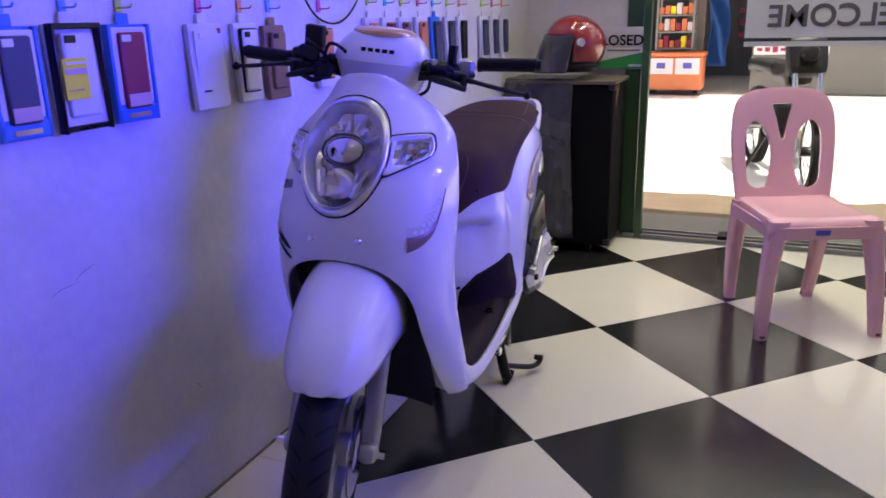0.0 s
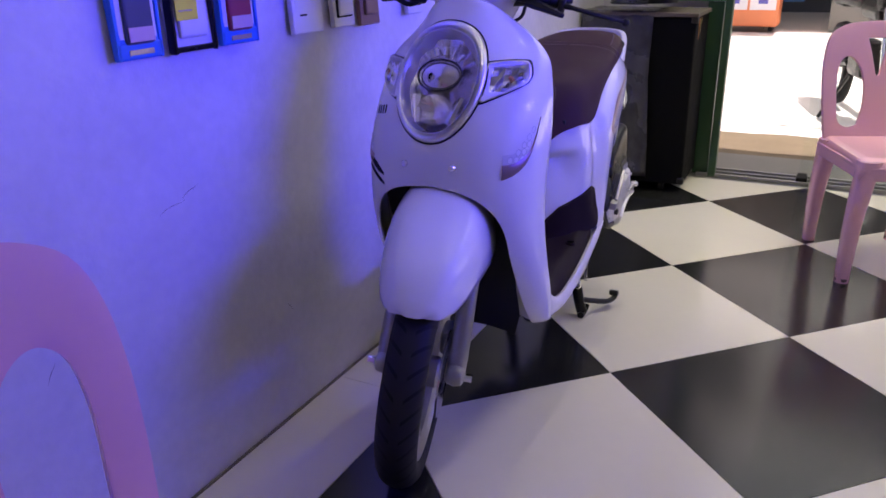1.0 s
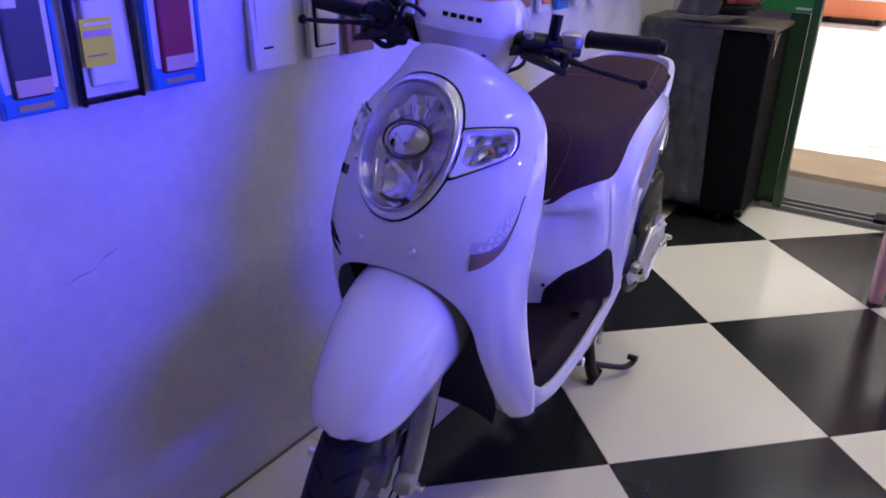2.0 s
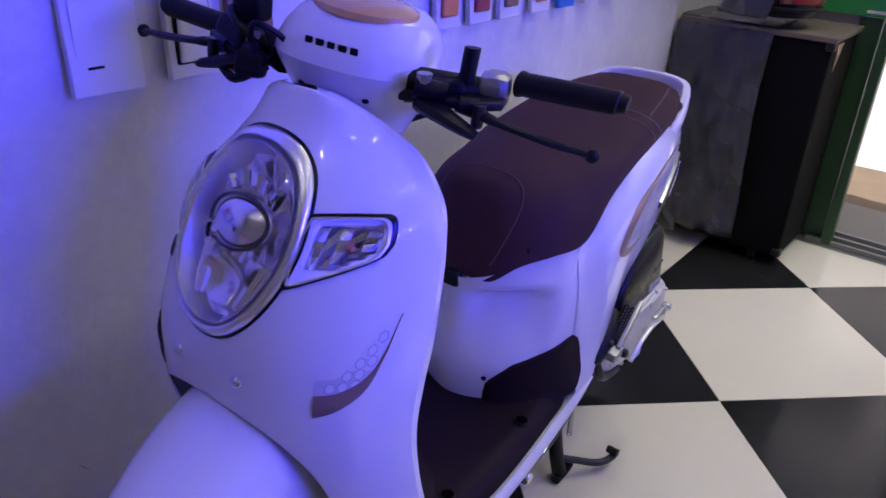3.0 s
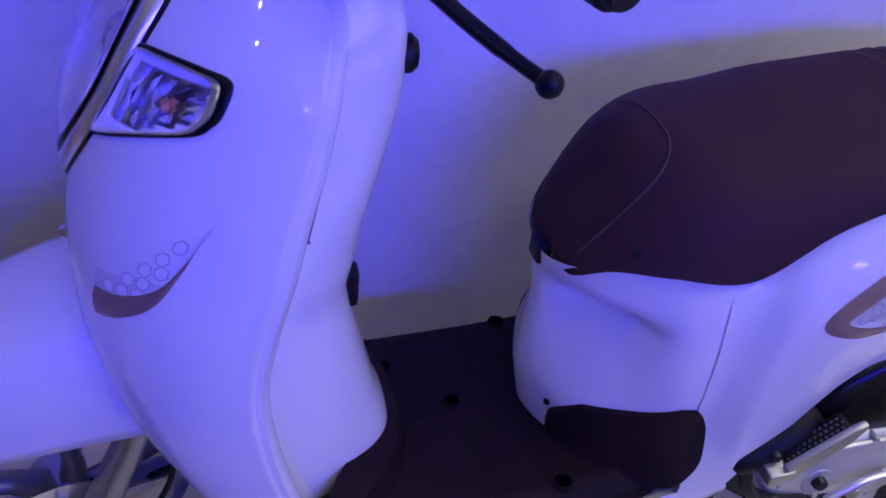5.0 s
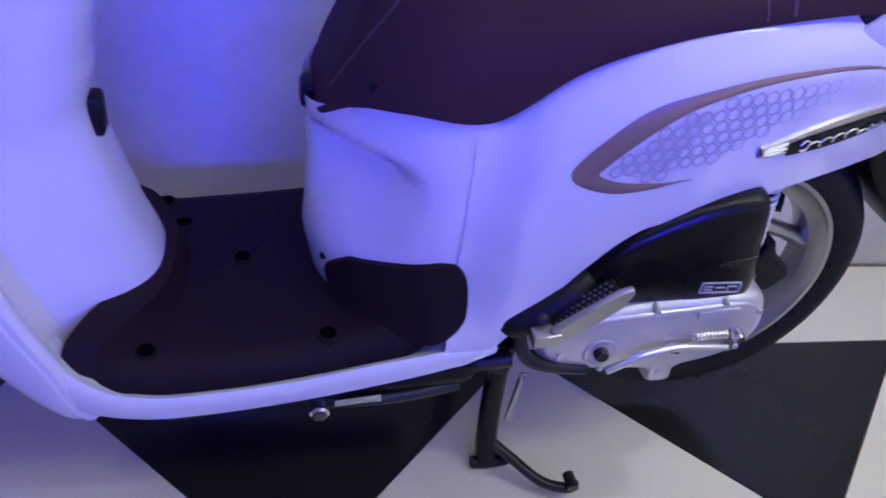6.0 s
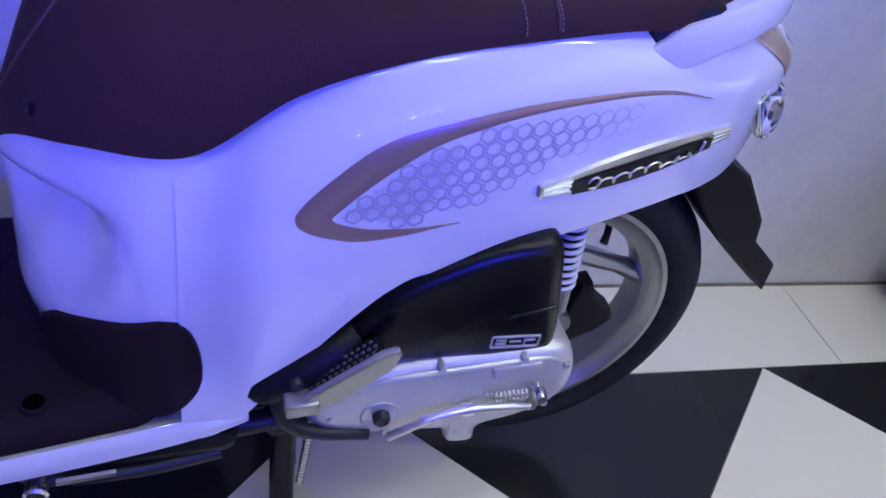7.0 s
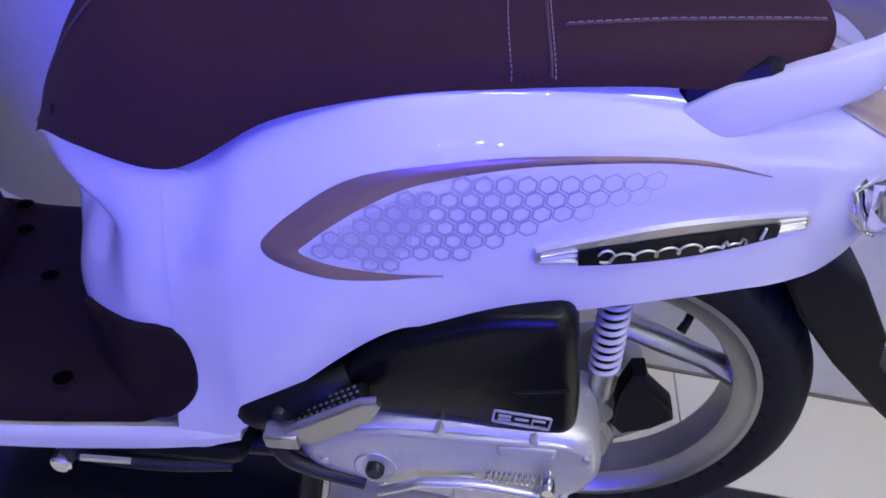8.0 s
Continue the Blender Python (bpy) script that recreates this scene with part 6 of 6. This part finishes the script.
sign = thing("closed_sign", "white and green card sign reading closed, hung on the glass", "sign", pose(DX - 0.02, 0.20, 0.945, 0, 0, -90))
part("card", box(0.30, 0.004, 0.20, 0.002, (0, 0, 0)), CARD, sign)
part("green_field", plate([(-0.148, -0.098), (0.148, -0.098), (0.148, -0.015), (-0.148, -0.075)], 0.001, "y", m=pose(0, -0.0032, 0)), SIGNGREEN, sign)
lettering("sign_lettering", "CLOSED", 0.068, Matrix.Translation((0.0, -0.004, 0.015)) @ pose(0, 0, 0, 90, 0, 0), BLACK, sign)
part("lettering_bar", box(0.16, 0.001, 0.008, 0, (0.03, -0.003, -0.01)), GROUT, sign)
part("lettering_bar", box(0.06, 0.001, 0.01, 0, (0.09, -0.0045, -0.082)), CARD, sign)

# ---------- street ----------
ground = tagged(part("ground", box(800, 600, 0.5, 0, (2.25, 0, -0.27)), PAVE, smooth=False), "pale sunlit concrete street", "ground", kind="structure")
verge = []
for k in range(25):
    x = DX + 0.13 + 1.1 * k / 24
    verge.append([(x, -6 + 12 * i / 60, -0.012 + 0.012 * noise.noise((x * 3, i * 0.6, 0)) - 0.012 * max(0, (k - 17) / 7)) for i in range(61)])
tagged(part("verge", mesh(grid(verge)), DIRT), "dusty earth strip before the shop", "ground", kind="structure")
tagged(part("doorstep", box(0.40, 5.0, 0.05, 0.008, (DX + 0.32, -1.5, -0.03)), CONCRETE), "worn concrete doorstep", "step", kind="structure")

# dark tone that puts the shade deep in the shop into its rear wall
SHADE = material("shaded_rear_wall", (0.06, 0.065, 0.075), 0.8, vary=0.3, scale=1.5)
across = thing("shop_house", "dim open-fronted shop house across the street", "building")
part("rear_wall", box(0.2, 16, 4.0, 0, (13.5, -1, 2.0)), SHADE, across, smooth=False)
# unseen storey, roof and windows added as a pale reflector for the floor tiles
part("unseen_upper_wall", box(0.2, 16, 3.4, 0, (9.62, -1, 4.95)), PLAIN, across, smooth=False)
part("unseen_roof", box(5.4, 16.6, 0.18, 0.02, (12.0, -1, 6.75)), CONCRETE, across)
for y in (-6.0, -2.6, 0.8, 4.2):
    w = part("window", box(0.06, 1.5, 1.3, 0.01, (9.50, y, 5.0)), ALU, across)
    for q in (-0.36, 0.36):
        part("pane", box(0.02, 0.66, 1.16, 0, (9.465, y + q, 5.0)), GLOSSBLACK, w, smooth=False)
part("slab", box(5.0, 16, 0.3, 0, (12.0, -1, 3.1)), CONCRETE, across, smooth=False)
part("side_wall", box(4.0, 0.2, 3.0, 0, (11.6, 6.5, 1.5)), CONCRETE, across, smooth=False)
part("side_wall", box(4.0, 0.2, 3.0, 0, (11.6, -8.5, 1.5)), CONCRETE, across, smooth=False)
for y in (-2.4, 0.55, 3.4):
    part("column", box(0.25, 0.25, 3.0, 0.01, (10.6, y, 1.5)), CONCRETE, across)
wall = tagged(part("low_wall", box(0.2, 2.6, 0.68, 0.01, (10.2, -1.55, 0.33)), CONCRETE), "low concrete wall with a red lettered board", "wall", kind="structure")
board = thing("lettered_board", "white board with red unreadable lettering", "sign", pose(10.08, -0.75, 0.60))
part("panel", box(0.02, 0.95, 0.14, 0.004), CARD, board)
for k in range(9):
    part("lettering_bar", box(0.005, 0.07, 0.08 - 0.02 * (k % 3), 0.002, (-0.012, -0.40 + 0.1 * k, 0)), CRIMSON, board)

cart = thing("drink_cooler", "orange and white drinks cooler on the pavement", "cooler", pose(10.0, 0.75, 0))
part("body", box(0.5, 0.78, 0.46, 0.03, (0, 0, 0.29)), ORANGE, cart)
part("lid", box(0.54, 0.82, 0.06, 0.02, (0, 0, 0.55)), ORANGE, cart)
for s in (-1, 1):
    part("white_panel", box(0.01, 0.33, 0.22, 0.006, (-0.252, s * 0.18, 0.39)), CARD, cart)
    part("mark", box(0.006, 0.12, 0.08, 0.01, (-0.258, s * 0.18, 0.40)), STICK, cart)
    part("skid", box(0.4, 0.06, 0.06, 0.01, (0, s * 0.3, 0.03)), BLACK, cart)
shelf = thing("goods_shelf", "metal shelf stacked with packets", "shelf", pose(10.25, 0.80, 0))
for k, z in enumerate((0.62, 0.85, 1.08, 1.31)):
    part("board", box(0.4, 0.52, 0.02, 0.003, (0, 0, z)), ALU, shelf)
for sx in (-1, 1):
    for sy in (-1, 1):
        part("upright", box(0.03, 0.03, 1.34, 0.003, (sx * 0.19, sy * 0.25, 0.67)), ALU, shelf)
rng = random.Random(4)
for z in (0.63, 0.86, 1.09):
    for k in range(6):
        pk = tagged(part("packet", box(0.12, 0.07, rng.uniform(0.10, 0.19), 0.012), rng.choice([CRIMSON, CARD, ORANGE, YELLOW])), "bright printed snack packet on the shelf", "packet", "snack packets")
        pk.location = (10.15, 0.80 - 0.20 + 0.08 * k, z + pk.dimensions.z / 2 + 0.001)
bucket = tagged(part("bucket", lathe([(0, 0.0), (0.11, 0.0), (0.13, 0.26), (0.135, 0.26), (0.115, 0.01)], 24, m=pose(9.9, 1.33, 0, 90, 0, 0)), CARD), "white plastic bucket beside the cooler", "bucket")
TARP = material("blue_tarpaulin", (0.04, 0.14, 0.40), 0.5, vary=0.3, scale=6, bump=0.3)
rows = [[(10.45 + 0.03 * math.sin(9 * i / 3 + k * 0.3), 0.10 + 0.26 * i / 24 + 0.02 * math.sin(k * 0.7), 0.35 + 1.6 * k / 20) for i in range(25)] for k in range(21)]
tarp = tagged(part("tarpaulin", mesh(grid(rows)), TARP), "blue tarpaulin hanging by a column", "tarpaulin")
tarp.modifiers.new("thickness", "SOLIDIFY").thickness = 0.01
awning = tagged(part("awning", box(1.6, 1.4, 0.04, 0.01, (9.8, 0.7, 1.75), m=pose(0, 0, 0, 0, -10, 0)), ORANGE), "orange awning over the stall", "awning")

# parked motorcycle
bike = thing("motorcycle", "black motorcycle parked on the street", "motorcycle", pose(3.88, -0.60, 0, 0, 0, 14))


def bike_wheel(x, steer=0):
    m = pose(x, 0, 0.29, 0, 0, steer)
    h = part("wheel", lathe([(0, -0.04), (0.03, -0.04), (0.03, 0.04), (0, 0.04)], 16), STEEL, bike, "wire wheel", m)
    part("tyre", lathe([(0.235, -0.03), (0.25, -0.04), (0.28, -0.034), (0.29, 0), (0.28, 0.034), (0.25, 0.04), (0.235, 0.03)], 40), RUBBER, h)
    part("rim", lathe([(0.225, -0.02), (0.24, -0.025), (0.24, 0.025), (0.225, 0.02)], 40), CHROME, h)
    for k in range(18):
        a = 2 * math.pi * k / 18
        part("spoke", tube([(0.03 * math.cos(a), 0.02 * (-1) ** k, 0.03 * math.sin(a)), (0.23 * math.cos(a + 0.2), 0, 0.23 * math.sin(a + 0.2))], 0.003, 5), CHROME, h)


bike_wheel(-0.62, -2)
bike_wheel(0.62)
for s in (-1, 1):
    part("fork", tube([(-0.62, s * 0.07, 0.29), (-0.46, s * 0.07, 0.80)], 0.018, 10), CHROME, bike)
    part("handlebar", tube(bend([(-0.42, s * 0.03, 0.93), (-0.40, s * 0.15, 0.99), (-0.33, s * 0.33, 0.97)], 5), 0.013, 8), BLACK, bike)
    part("mirror", box(0.02, 0.10, 0.06, 0.02, (-0.40, s * 0.27, 1.13)), BLACK, bike)
    part("mirror_stem", tube([(-0.38, s * 0.2, 0.98), (-0.40, s * 0.25, 1.12)], 0.006, 6), BLACK, bike)
part("front_guard", mesh(grid([[(-0.62 + 0.32 * math.cos(radians(a)), y, 0.29 + 0.32 * math.sin(radians(a))) for y in (-0.05, -0.02, 0.02, 0.05)] for a in range(40, 150, 8)])), BLACK, bike).modifiers.new("thickness", "SOLIDIFY").thickness = 0.006
part("headlamp", lathe([(0, -0.03), (0.04, -0.026), (0.055, 0), (0.05, 0.03), (0, 0.05)], 24, m=pose(-0.50, 0, 0.86, 0, 0, -90)), STEEL, bike)
part("front_panel", box(0.12, 0.24, 0.26, 0.05, (-0.42, 0, 0.84), m=pose(0, 0, 0, 0, 18, 0)), BLACK, bike)
part("tank", box(0.40, 0.18, 0.15, 0.06, (-0.16, 0, 0.72)), BLACK, bike)
part("saddle", box(0.60, 0.18, 0.08, 0.035, (0.33, 0, 0.74)), BLACK, bike)
part("engine", box(0.30, 0.18, 0.24, 0.05, (-0.02, 0, 0.40)), STEEL, bike)
part("swing_arm", tube([(0.1, 0.08, 0.36), (0.62, 0.08, 0.29)], 0.02, 8), STEEL, bike)
part("exhaust", tube([(-0.05, -0.12, 0.30), (0.3, -0.13, 0.27), (0.8, -0.14, 0.36)], [0.02, 0.03, 0.04], 12), CHROME, bike)
part("tail", box(0.26, 0.12, 0.09, 0.03, (0.70, 0, 0.72)), BLACK, bike)
part("stand", tube([(0.05, 0.08, 0.28), (0.08, 0.22, 0.0)], 0.012, 8), STEEL, bike)
